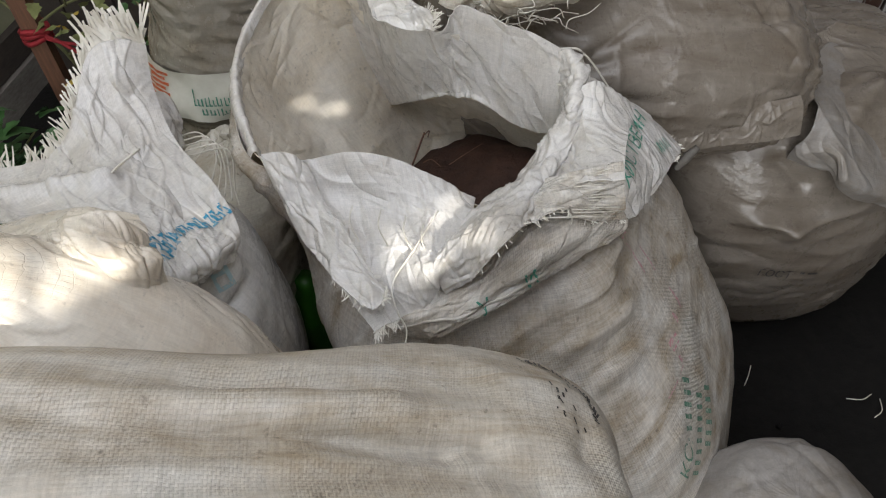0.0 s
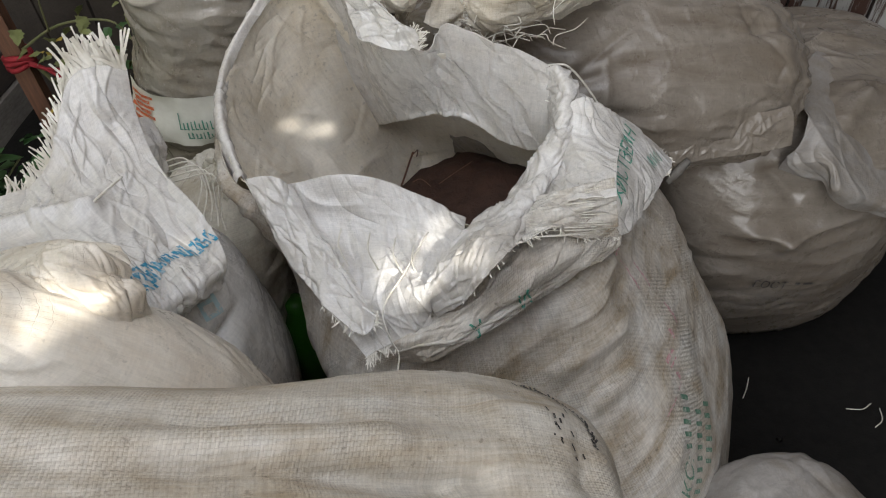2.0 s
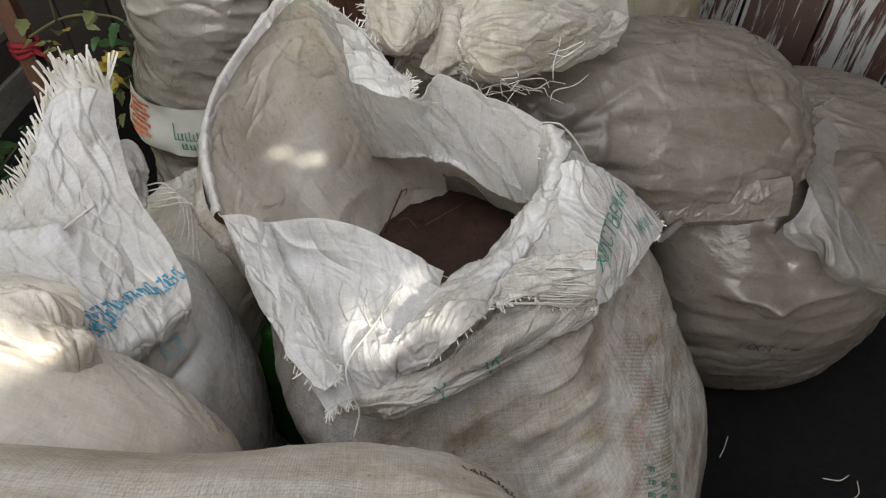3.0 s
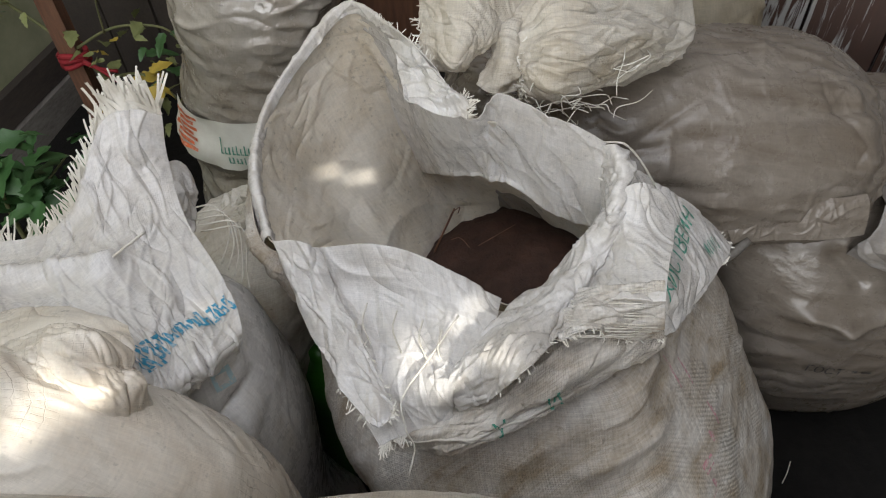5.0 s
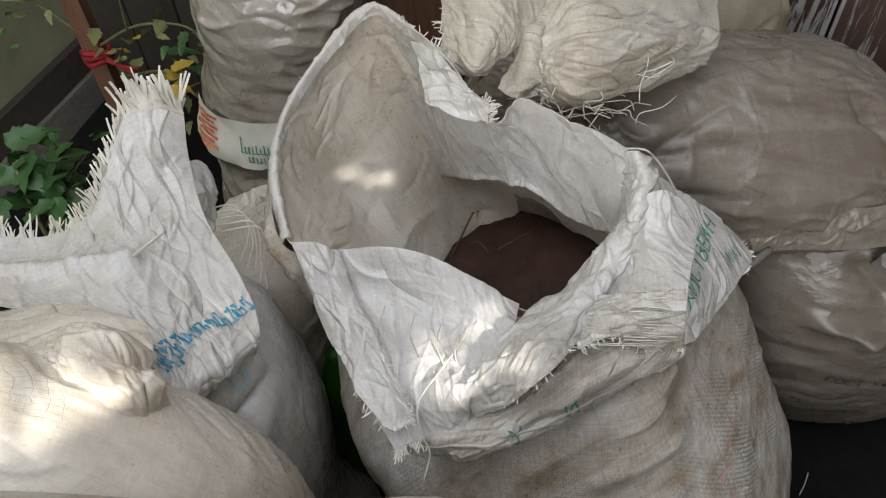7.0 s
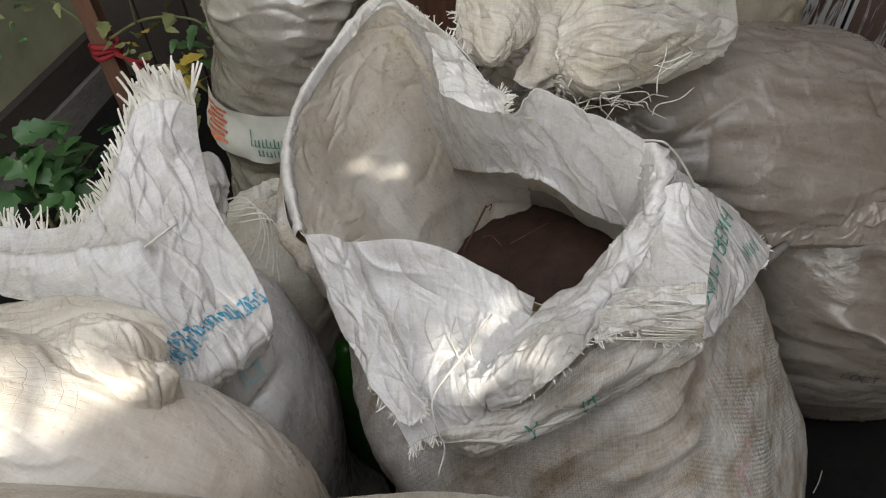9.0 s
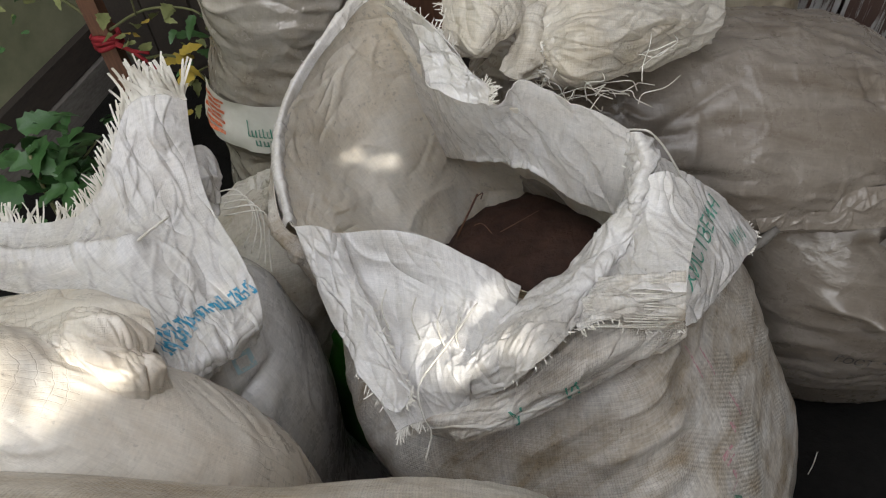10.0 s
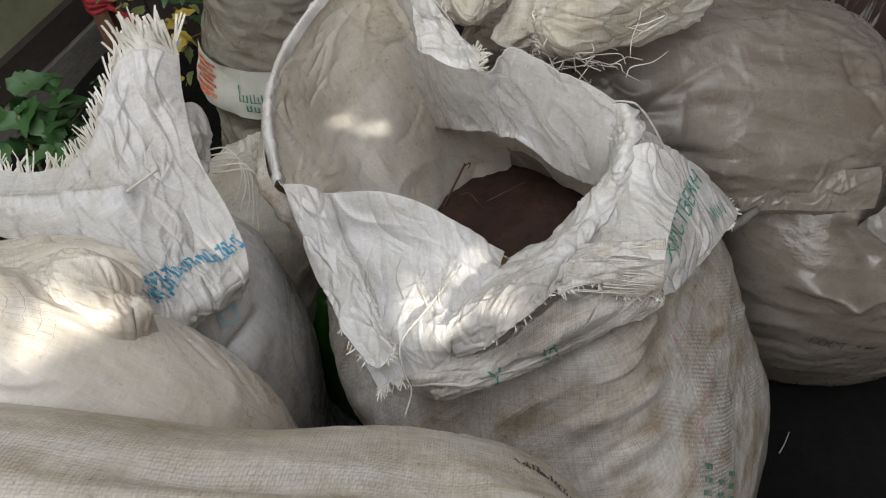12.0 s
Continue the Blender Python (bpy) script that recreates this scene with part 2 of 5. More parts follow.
def woven(name, clean, dirty, dirt=0.5, rough=0.5, pitch=0.0019, weave=0.5, through=0.25, crease=0.4, gloss=0.4, warm=(0.75, 0.62, 0.42), crackle=0.0, wrinkle=0.35, streak=None):
    """Woven plastic sack cloth: flat tapes over and under, stains, scuffs, and some light let through."""
    n = Nodes(name)
    uv, ob = n.coords("UV"), n.coords("Object")
    sep = n.add("SeparateXYZ", Vector=uv)
    wob = n.math("MULTIPLY", n.noise(25.0, 2, vec=ob), 0.003)
    u = n.math("MULTIPLY", n.math("ADD", sep.outputs[0], wob), math.pi / pitch)
    v = n.math("MULTIPLY", n.math("ADD", sep.outputs[1], wob), math.pi / pitch)
    su, sv = n.math("ABSOLUTE", n.math("SINE", u)), n.math("ABSOLUTE", n.math("SINE", v))
    check = n.add("TexChecker", Scale=1.0)
    comb = n.add("CombineXYZ", X=n.math("DIVIDE", u, math.pi), Y=n.math("DIVIDE", v, math.pi), Z=0.5)
    n.tree.links.new(comb.outputs[0], check.inputs["Vector"])
    over = n.math("ADD", n.math("MULTIPLY", check.outputs[1], su), n.math("MULTIPLY", n.math("SUBTRACT", 1.0, check.outputs[1]), sv))
    # single tapes differ in tone along and across
    tape_u = n.noise(1.0, 1, vec=n.scaled(uv, (1 / pitch * 0.8, 45.0, 1.0)))
    tape_v = n.noise(1.0, 1, vec=n.scaled(uv, (45.0, 1 / pitch * 0.8, 1.0)))
    tapes = n.math("ADD", tape_u, tape_v)
    spot = ob
    if streak:
        # stains drawn out along one direction
        d = Vector(streak).normalized()
        a = d.orthogonal().normalized()
        dots = []
        for axis, k in ((d, 0.6), (a, 3.0), (d.cross(a), 3.0)):
            dot = n.add("VectorMath", Vector=ob)
            dot.operation, dot.inputs[1].default_value = "DOT_PRODUCT", tuple(axis * k)
            dots.append(dot.outputs["Value"])
        spot = n.add("CombineXYZ", X=dots[0], Y=dots[1], Z=dots[2]).outputs[0]
    big = n.noise(6.5, 5, 0.65, spot, 0.8)
    broken = n.ramp(n.noise(16.0, 4, 0.65, ob), (0.38, 0.15), (0.62, 1.0))
    fine = n.noise(38.0, 6, 0.7, ob)
    specks = n.noise(160.0, 3, 0.6, ob)
    soil = n.ramp(n.math("ADD", n.math("MULTIPLY", big, 0.75), n.math("MULTIPLY", fine, 0.3)), (0.58 - 0.20 * dirt, 0.0), (0.80 - 0.14 * dirt, 1.0))
    col = n.mix(soil, clean, dirty)
    tone = n.ramp(n.math("MULTIPLY", tapes, 0.5), (0.34, 0.70), (0.62, 1.0))
    col = n.mix(0.75 * weave + 0.2, col, tone, "MULTIPLY")
    grit = n.ramp(n.noise(330.0, 3, 0.7, ob), (0.30, 0.72), (0.62, 1.0))
    col = n.mix(0.5 * dirt, col, grit, "MULTIPLY")
    gaps = n.ramp(over, (0.0, 0.25), (0.5, 1.0))
    col = n.mix(n.math("MULTIPLY", broken, 0.75 * weave), col, gaps, "MULTIPLY")
    dots = n.ramp(n.math("ADD", n.math("MULTIPLY", specks, 0.6), n.math("MULTIPLY", big, 0.4)), (0.60, 0.0), (0.66, 1.0))
    col = n.mix(n.math("MULTIPLY", dots, 0.55 * dirt), col, (0.09, 0.07, 0.05))
    bent = n.add("VectorMath", Vector=ob)
    warp = n.add("TexNoise", Scale=9.0, Detail=3.0)
    n.tree.links.new(ob, warp.inputs["Vector"])
    small = n.add("VectorMath", Vector=warp.outputs["Color"])
    small.operation, small.inputs[1].default_value = "MULTIPLY", (0.06, 0.06, 0.06)
    n.tree.links.new(small.outputs[0], bent.inputs[1])
    facets = n.add("TexVoronoi", Scale=22.0, Vector=bent.outputs[0])
    facets2 = n.add("TexVoronoi", Scale=55.0, Vector=bent.outputs[0])
    nrm = n.bump(n.math("ADD", facets.outputs[0], n.math("MULTIPLY", facets2.outputs[0], 0.4)), crease, 0.010)
    turned = n.tree.nodes.new("ShaderNodeMapping")
    n.tree.links.new(uv, turned.inputs[0])
    turned.inputs["Rotation"].default_value = (0, 0, 0.35)
    for stretch, much in (((11.0, 46.0, 1.0), 1.0), ((55.0, 16.0, 1.0), 0.6), ((120.0, 120.0, 1.0), 0.35)):
        crink = n.add("TexNoise", Scale=1.0, Detail=4.0, Roughness=0.62, Distortion=0.5, Vector=n.scaled(turned.outputs[0], stretch))
        crink.noise_type = "RIDGED_MULTIFRACTAL"
        nrm = n.bump(crink.outputs[0], wrinkle * much, 0.0022, nrm)
    if crackle:
        lines = n.add("TexBrick", Vector=n.add("VectorMath", Vector=uv).outputs[0], Scale=1.0)
        lines.offset, lines.squash = 0.0, 1.0
        for key, val in (("Mortar Size", 0.0005), ("Mortar Smooth", 1.0), ("Brick Width", 0.0075), ("Row Height", 0.0085)):
            lines.inputs[key].default_value = val
        shift = n.add("TexNoise", Scale=45.0, Detail=3.0)
        n.tree.links.new(uv, shift.inputs["Vector"])
        by = n.add("VectorMath", Vector=shift.outputs["Color"])
        by.operation, by.inputs[1].default_value = "MULTIPLY", (0.011, 0.011, 0.0)
        plus = n.add("VectorMath", Vector=uv)
        n.tree.links.new(by.outputs[0], plus.inputs[1])
        n.tree.links.new(plus.outputs[0], lines.inputs["Vector"])
        worn = n.ramp(n.noise(9.0, 3, 0.6, ob), (0.48, 0.0), (0.62, 1.0))
        cracks = n.math("MULTIPLY", lines.outputs["Fac"], worn)
        col = n.mix(n.math("MULTIPLY", cracks, crackle), col, (0.30, 0.21, 0.12))
        nrm = n.bump(n.math("SUBTRACT", 1.0, cracks), 0.35, 0.0015, nrm)
    nrm = n.bump(n.math("MULTIPLY", broken, n.math("ADD", n.math("MULTIPLY", over, 0.5), tapes)), weave, 0.0010, nrm)
    n.set(Base_Color=col, Roughness=n.ramp(fine, (0.3, rough - 0.1), (0.7, rough + 0.12)), Normal=nrm)
    n.bsdf.inputs["Specular IOR Level"].default_value = gloss
    if through:
        tr = n.add("BsdfTranslucent", Color=n.mix(1.0, col, warm, "MULTIPLY"))
        n.tree.links.new(nrm, tr.inputs["Normal"])
        mx = n.add("MixShader", Fac=through)
        n.tree.links.new(n.bsdf.outputs[0], mx.inputs[1])
        n.tree.links.new(tr.outputs[0], mx.inputs[2])
        n.tree.links.new(mx.outputs[0], n.out.inputs[0])
    return n.mat


def plain(name, col, col2, scale=20.0, rough=0.6, bump=0.3, dist=0.003, stretch=None, gloss=0.5):
    n = Nodes(name)
    vec = n.coords("Object")
    if stretch:
        vec = n.scaled(vec, stretch)
    a, b = n.noise(scale, 6, 0.65, vec), n.noise(scale * 0.17, 4, 0.6, vec)
    mixed = n.math("ADD", n.math("MULTIPLY", a, 0.6), n.math("MULTIPLY", b, 0.4))
    n.set(Base_Color=n.mix(n.ramp(mixed, (0.35, 0.0), (0.65, 1.0)), col, col2), Roughness=rough, Normal=n.bump(a, bump, dist))
    n.bsdf.inputs["Specular IOR Level"].default_value = gloss
    return n.mat


WHITE = woven("white_woven_cloth", (0.81, 0.80, 0.785), (0.58, 0.535, 0.46), 0.6, 0.27, pitch=0.0020, weave=0.25, through=0.25, crease=0.12, gloss=0.8, wrinkle=0.55)
WALL = woven("inner_woven_cloth", (0.90, 0.865, 0.79), (0.76, 0.68, 0.54), 0.5, 0.32, pitch=0.0018, weave=0.14, through=0.40, crease=0.08, gloss=0.6, warm=(0.98, 0.92, 0.80), wrinkle=0.6)
BODY = woven("stained_woven_cloth", (0.76, 0.735, 0.69), (0.40, 0.32, 0.22), 0.85, 0.40, pitch=0.0024, weave=0.8, through=0.22, crease=0.06, wrinkle=0.55, warm=(0.95, 0.88, 0.75), streak=(0.8, 0.5, 0.30))
CREAM = woven("cream_woven_cloth", (0.81, 0.765, 0.68), (0.66, 0.56, 0.43), 0.45, 0.30, pitch=0.0016, weave=0.15, through=0.25, crease=0.08, gloss=0.7, crackle=0.45, wrinkle=0.5)
FRONT = woven("grimy_woven_cloth", (0.68, 0.65, 0.59), (0.42, 0.345, 0.245), 0.85, 0.46, pitch=0.0021, weave=0.62, through=0.15, crease=0.06, wrinkle=0.6, streak=(1, 0.05, -0.3))
GREY = woven("grey_woven_cloth", (0.64, 0.61, 0.55), (0.34, 0.28, 0.20), 0.8, 0.28, pitch=0.0022, weave=0.35, through=0.15, crease=0.1, wrinkle=0.6)
FILM = woven("cloudy_film", (0.38, 0.35, 0.305), (0.25, 0.205, 0.15), 0.6, 0.20, weave=0.08, through=0.1, crease=0.25, gloss=1.0, wrinkle=0.9)
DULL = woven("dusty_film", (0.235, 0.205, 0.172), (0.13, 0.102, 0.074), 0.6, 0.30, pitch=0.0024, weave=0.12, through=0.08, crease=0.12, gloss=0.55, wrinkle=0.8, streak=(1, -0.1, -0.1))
TWIST = woven("twisted_woven_cloth", (0.67, 0.63, 0.55), (0.48, 0.41, 0.30), 0.6, 0.42, pitch=0.0022, weave=0.5, through=0.2, crease=0.05, wrinkle=0.35)
SLACK = woven("slack_grey_cloth", (0.35, 0.33, 0.31), (0.21, 0.175, 0.135), 0.65, 0.42, pitch=0.0022, weave=0.25, through=0.12, crease=0.08, wrinkle=0.5)
CREAM_DULL = woven("beige_woven_cloth", (0.56, 0.50, 0.38), (0.40, 0.33, 0.22), 0.5, 0.5, weave=0.4, through=0.1, crease=0.15)
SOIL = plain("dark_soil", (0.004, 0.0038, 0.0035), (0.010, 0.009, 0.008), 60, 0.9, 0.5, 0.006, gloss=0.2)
PEAT = plain("brown_peat", (0.020, 0.010, 0.007), (0.055, 0.026, 0.017), 45, 0.8, 0.8, 0.008, gloss=0.3)
BROWN_WOOD = plain("brown_wood", (0.16, 0.075, 0.04), (0.075, 0.035, 0.022), 30, 0.65, 0.4, 0.002, (6, 6, 0.6))
GREY_WOOD = plain("grey_wood", (0.18, 0.17, 0.15), (0.09, 0.08, 0.07), 30, 0.75, 0.4, 0.002, (6, 0.6, 6))
PLAIN_WALL = plain("plain_board", (0.32, 0.30, 0.27), (0.22, 0.20, 0.18), 12, 0.8, 0.2)
RED = plain("red_cloth", (0.30, 0.012, 0.02), (0.16, 0.008, 0.012), 90, 0.8)
LEAF = plain("green_leaf", (0.030, 0.085, 0.024), (0.055, 0.13, 0.04), 50, 0.45, 0.3, 0.002)
YELLOW_LEAF = plain("yellow_leaf", (0.45, 0.32, 0.04), (0.30, 0.24, 0.05), 60, 0.5)
STEM = plain("green_stem", (0.10, 0.12, 0.05), (0.16, 0.15, 0.07), 60, 0.6)
STRAW = plain("pale_tape", (0.72, 0.70, 0.64), (0.5, 0.46, 0.38), 80, 0.45)
GREEN_PLASTIC = plain("green_plastic", (0.035, 0.16, 0.012), (0.02, 0.10, 0.01), 30, 0.35)


# ---- ground and enclosure ----
def ground_height(x, y):
    return 0.010 * noise.noise((x * 6, y * 6, 0.3)) + 0.004 * noise.noise((x * 30, y * 30, 1.3))


bm = bmesh.new()
xs = [-40, -8, -3, -1.5] + [-1.0 + 0.04 * i for i in range(63)] + [2.2, 4, 9, 40]
ys = [-40, -8, -3, -1.0] + [-0.4 + 0.04 * i for i in range(55)] + [2.2, 4, 9, 40]
rows_v = [[bm.verts.new((x, y, ground_height(x, y) - 0.006)) for x in xs] for y in ys]
for r0, r1 in zip(rows_v, rows_v[1:]):
    for k in range(len(xs) - 1):
        bm.faces.new((r0[k], r0[k + 1], r1[k + 1], r1[k]))
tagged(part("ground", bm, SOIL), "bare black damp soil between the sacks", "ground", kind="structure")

# added plain enclosure, out of view: walls at the side and behind, a roof with a wide light opening
WALLS = (("wall_east", (1.92, -2.12, -0.1), (2.0, 0.69, 2.3)),)
for nm, lo, hi in WALLS:
    bm = bmesh.new()
    box(bm, lo, hi)
    tagged(part(nm, bm, PLAIN_WALL, smooth=False), "unseen plain side wall, added to close off light", "wall", kind="structure")

# unseen rear wall, added with an opening cut for the fill lamp
bm = bmesh.new()
for lo, hi in (((-2.4, -0.1), (REAR_FILL[0], 2.3)), ((REAR_FILL[1], -0.1), (2.0, 2.3)), ((REAR_FILL[0], REAR_FILL[3]), (REAR_FILL[1], 2.3)), ((REAR_FILL[0], -0.1), (REAR_FILL[1], REAR_FILL[2]))):
    box(bm, (lo[0], -2.2, lo[1]), (hi[0], -2.12, hi[1]))
tagged(part("wall_south", bm, PLAIN_WALL, smooth=False), "unseen plain rear wall, added with an opening for the fill lamp", "wall", kind="structure")

# unseen added roof: thin strips, the wide opening, and gaps cut to cast the sun patches
roof = tagged(new("roof"), "unseen added roof of thin strips, cut open to shape the light", "roof", kind="structure")
# wanted sun patches, traced back along the sun to gaps in the roof
SUN_SPOTS = ((-0.360, 0.215, 0.722, 0.022, 0.060), (-0.318, 0.222, 0.722, 0.016, 0.050), (-0.282, 0.232, 0.722, 0.014, 0.038), (-0.250, 0.240, 0.716, 0.014, 0.028), (-0.222, 0.248, 0.708, 0.010, 0.016), (-0.002, 0.337, 0.572, 0.017, 0.036), (0.028, 0.362, 0.580, 0.014, 0.014), (0.050, 0.382, 0.582, 0.010, 0.009), (-0.121, 0.628, 0.534, 0.010, 0.008), (-0.080, 0.628, 0.519, 0.014, 0.008), (-0.197, 0.378, 0.610, 0.006, 0.006))
ROOF_Z, BOARD = 2.30, 0.01
rnd = random.Random(4)
gaps = {}
for sx, sy, sz, hw, hl in SUN_SPOTS:
    k = (ROOF_Z - sz) / SUN_DIR.z
    gx, gy = sx + k * SUN_DIR.x, sy + k * SUN_DIR.y
    i0, i1 = math.floor((gx - hw + 2.4) / BOARD), math.floor((gx + hw + 2.4) / BOARD)
    for i in range(i0, i1 + 1):
        gaps.setdefault(i, []).append((gy - hl * rnd.uniform(0.5, 1.3), gy + hl * rnd.uniform(0.5, 1.3)))
i = 0
while i < 440:
    x0 = -2.4 + i * BOARD
    wide = 1
    cuts = list(gaps.get(i, []))
    if not cuts:
        while i + wide < 440 and wide < 16 and (i + wide) not in gaps and (TOP_FILL[0] < x0 < TOP_FILL[1]) == (TOP_FILL[0] < x0 + wide * BOARD < TOP_FILL[1]):
            wide += 1
    if TOP_FILL[0] < x0 < TOP_FILL[1]:
        cuts.append((TOP_FILL[2], TOP_FILL[3]))
    bm, y = bmesh.new(), -2.2
    for c0, c1 in sorted(cuts):
        box(bm, (x0, y, ROOF_Z), (x0 + wide * BOARD, c0, ROOF_Z + 0.003))
        y = c1
    box(bm, (x0, y, ROOF_Z), (x0 + wide * BOARD, 1.72, ROOF_Z + 0.003))
    part("strip", bm, PLAIN_WALL, roof, smooth=False)
    i += wide


# ---- sacks ----
# the large open sack: body, inner wall, a cuff turned in behind, a cuff turned out in front in several leaves
A_ANG = (190, 176, 160, 142, 124, 106, 88, 70, 46, 20, 0, 300, 262, 236, 212)
A_RIM = [(-0.152, 0.468, 0.603), (-0.171, 0.545, 0.621), (-0.162, 0.615, 0.642), (-0.117, 0.675, 0.677), (-0.076, 0.690, 0.706), (-0.039, 0.660, 0.702), (0.003, 0.615, 0.687), (0.042, 0.560, 0.661), (0.109, 0.548, 0.663), (0.162, 0.542, 0.638), (0.174, 0.500, 0.605), (0.102, 0.445, 0.520), (0.063, 0.437, 0.525), (-0.022, 0.456, 0.581), (-0.102, 0.468, 0.583)]
A_UPPER = [(-0.148, 0.474, 0.594), (-0.156, 0.570, 0.589), (-0.142, 0.636, 0.609), (-0.104, 0.686, 0.637), (-0.061, 0.694, 0.648), (-0.033, 0.680, 0.631), (0.007, 0.640, 0.599), (0.055, 0.600, 0.591), (0.119, 0.565, 0.594), (0.168, 0.550, 0.586), (0.174, 0.508, 0.568), (0.113, 0.470, 0.470), (0.069, 0.465, 0.474), (-0.021, 0.480, 0.536), (-0.104, 0.482, 0.560)]
A_LOWER = [(-0.138, 0.486, 0.576), (-0.126, 0.602, 0.527), (-0.108, 0.636, 0.537), (-0.073, 0.665, 0.536), (-0.034, 0.698, 0.523), (0.006, 0.700, 0.477), (0.048, 0.680, 0.460), (0.093, 0.640, 0.479), (0.138, 0.600, 0.489), (0.175, 0.565, 0.497), (0.166, 0.530, 0.512), (0.126, 0.500, 0.412), (0.078, 0.500, 0.403), (-0.020, 0.510, 0.479), (-0.106, 0.500, 0.529)]
A_FOOT = [(-0.116, 0.505, 0.542), (-0.080, 0.570, 0.459), (-0.039, 0.590, 0.417), (-0.001, 0.620, 0.387), (0.025, 0.655, 0.377), (0.055, 0.668, 0.381), (0.099, 0.665, 0.401), (0.142, 0.640, 0.421), (0.160, 0.600, 0.402), (0.170, 0.580, 0.381), (0.157, 0.560, 0.385), (0.142, 0.540, 0.329), (0.089, 0.540, 0.319), (-0.016, 0.550, 0.395), (-0.097, 0.530, 0.468)]
open_sack = thing("open_sack", "large open stained white woven sack with a turned-out rim", "sack")
rim_out = [(x + 0.006 * math.cos(radians(a)), y + 0.006 * math.sin(radians(a)), z - 0.004) for (x, y, z), a in zip(A_RIM, A_ANG)]
front_half = oval(0.085, 0.49, 0.50, 0.190, 0.150, angles=A_ANG)
shoulder = [(x + 0.030 * math.cos(radians(a)), y + 0.030 * math.sin(radians(a)), z) if k < 11 else front_half[k] for k, ((x, y, z), a) in enumerate(zip(A_LOWER, A_ANG))]
upper_out = [(x + 0.022 * math.cos(radians(a)), y + 0.022 * math.sin(radians(a)), z) if k < 11 else tuple(0.5 * (p + q) for p, q in zip(front_half[k], rim_out[k])) for k, ((x, y, z), a) in enumerate(zip(A_UPPER, A_ANG))]
a_rings = [oval(0.11, 0.42, 0.0, 0.02, 0.02, angles=A_ANG), oval(0.11, 0.42, 0.0, 0.19, 0.18, angles=A_ANG), oval(0.160, 0.39, 0.12, 0.248, 0.235, angles=A_ANG),
           oval(0.153, 0.395, 0.235, 0.252, 0.226, angles=A_ANG), oval(0.130, 0.445, 0.335, 0.230, 0.255, angles=A_ANG), oval(0.094, 0.502, 0.44, 0.212, 0.216, angles=A_ANG), shoulder, upper_out, rim_out]
P = cloth_grid(a_rings, 420, 300)
smooth_body = P.copy()
A_FOLDS = (((0.32, 0.43, 0.475), (0.137, 0.319, 0.48), 0.008, -0.005), ((0.298, 0.371, 0.462), (0.13, 0.288, 0.454), 0.009, 0.008), ((0.312, 0.347, 0.436), (0.184, 0.282, 0.44), 0.008, -0.007),
           ((0.21, 0.388, 0.50), (0.053, 0.29, 0.456), 0.010, 0.008), ((0.283, 0.321, 0.438), (0.165, 0.264, 0.423), 0.008, 0.007), ((0.292, 0.287, 0.40), (0.205, 0.241, 0.394), 0.010, -0.006),
           ((0.30, 0.26, 0.37), (0.20, 0.20, 0.33), 0.010, 0.006))
P = crumple(P, True, (0.003, 0.0016, 0.0008), 0.10, 3, along=(0.8, 0.5, 0.30), stretch=5, folds=A_FOLDS, sharp=(420, 0.12, 0.0032, 0.0035), spread=0.22)
belly = np.exp(-(seg_dist(P, (-0.10, 0.41, 0.42), (-0.05, 0.33, 0.43)) / 0.05) ** 2)[..., None]
hollow = np.exp(-(seg_dist(P, (-0.09, 0.34, 0.26), (-0.02, 0.24, 0.28)) / 0.07) ** 2)[..., None]
P = P + belly * np.array((-0.016, -0.010, 0.0)) + hollow * np.array((0.030, 0.030, 0.0))
fade = np.clip((np.arange(300) - 262) / 30, 0, 1)[:, None, None]
P = P * (1 - fade) + smooth_body * fade
open_body = sheet("body", P, True, BODY, open_sack)
P = cloth_grid([A_RIM, A_UPPER, A_LOWER, A_FOOT], 420, 170)
W_FOLDS = (((-0.125, 0.60, 0.60), (-0.04, 0.61, 0.50), 0.007, -0.006), ((-0.09, 0.66, 0.63), (-0.03, 0.65, 0.52), 0.008, 0.006), ((-0.06, 0.69, 0.66), (0.0, 0.69, 0.55), 0.007, -0.006), ((-0.03, 0.69, 0.66), (0.03, 0.70, 0.56), 0.010, 0.006))
P = crumple(P, True, (0.0016, 0.0010, 0.0006), 0.06, 4, folds=W_FOLDS, sharp=(150, 0.05, 0.0028, 0.0022))
WALL_GRID = P
lining = sheet("lining", P, True, WALL, open_sack, "cream inner face of the mouth")
rim_in = np.array(A_RIM[:7])
rim_way = np.array([(math.cos(radians(a)), math.sin(radians(a)), 0) for a in A_ANG[:7]])
P = cloth_grid([rim_in - 0.003 * rim_way - np.array((0, 0, 0.008)), rim_in + np.array((0, 0, 0.003)), rim_in + 0.006 * rim_way - np.array((0, 0, 0.003)), rim_in + 0.012 * rim_way - np.array((0, 0, 0.030))], 260, 60, False)
P = crumple(P, False, (0.0010, 0.0008, 0.0006), 0.05, 33, sharp=(60, 0.05, 0.0020, 0.0013))
sheet("rim_hem", P, False, WHITE, open_sack, "crumpled hem turned over the rim")
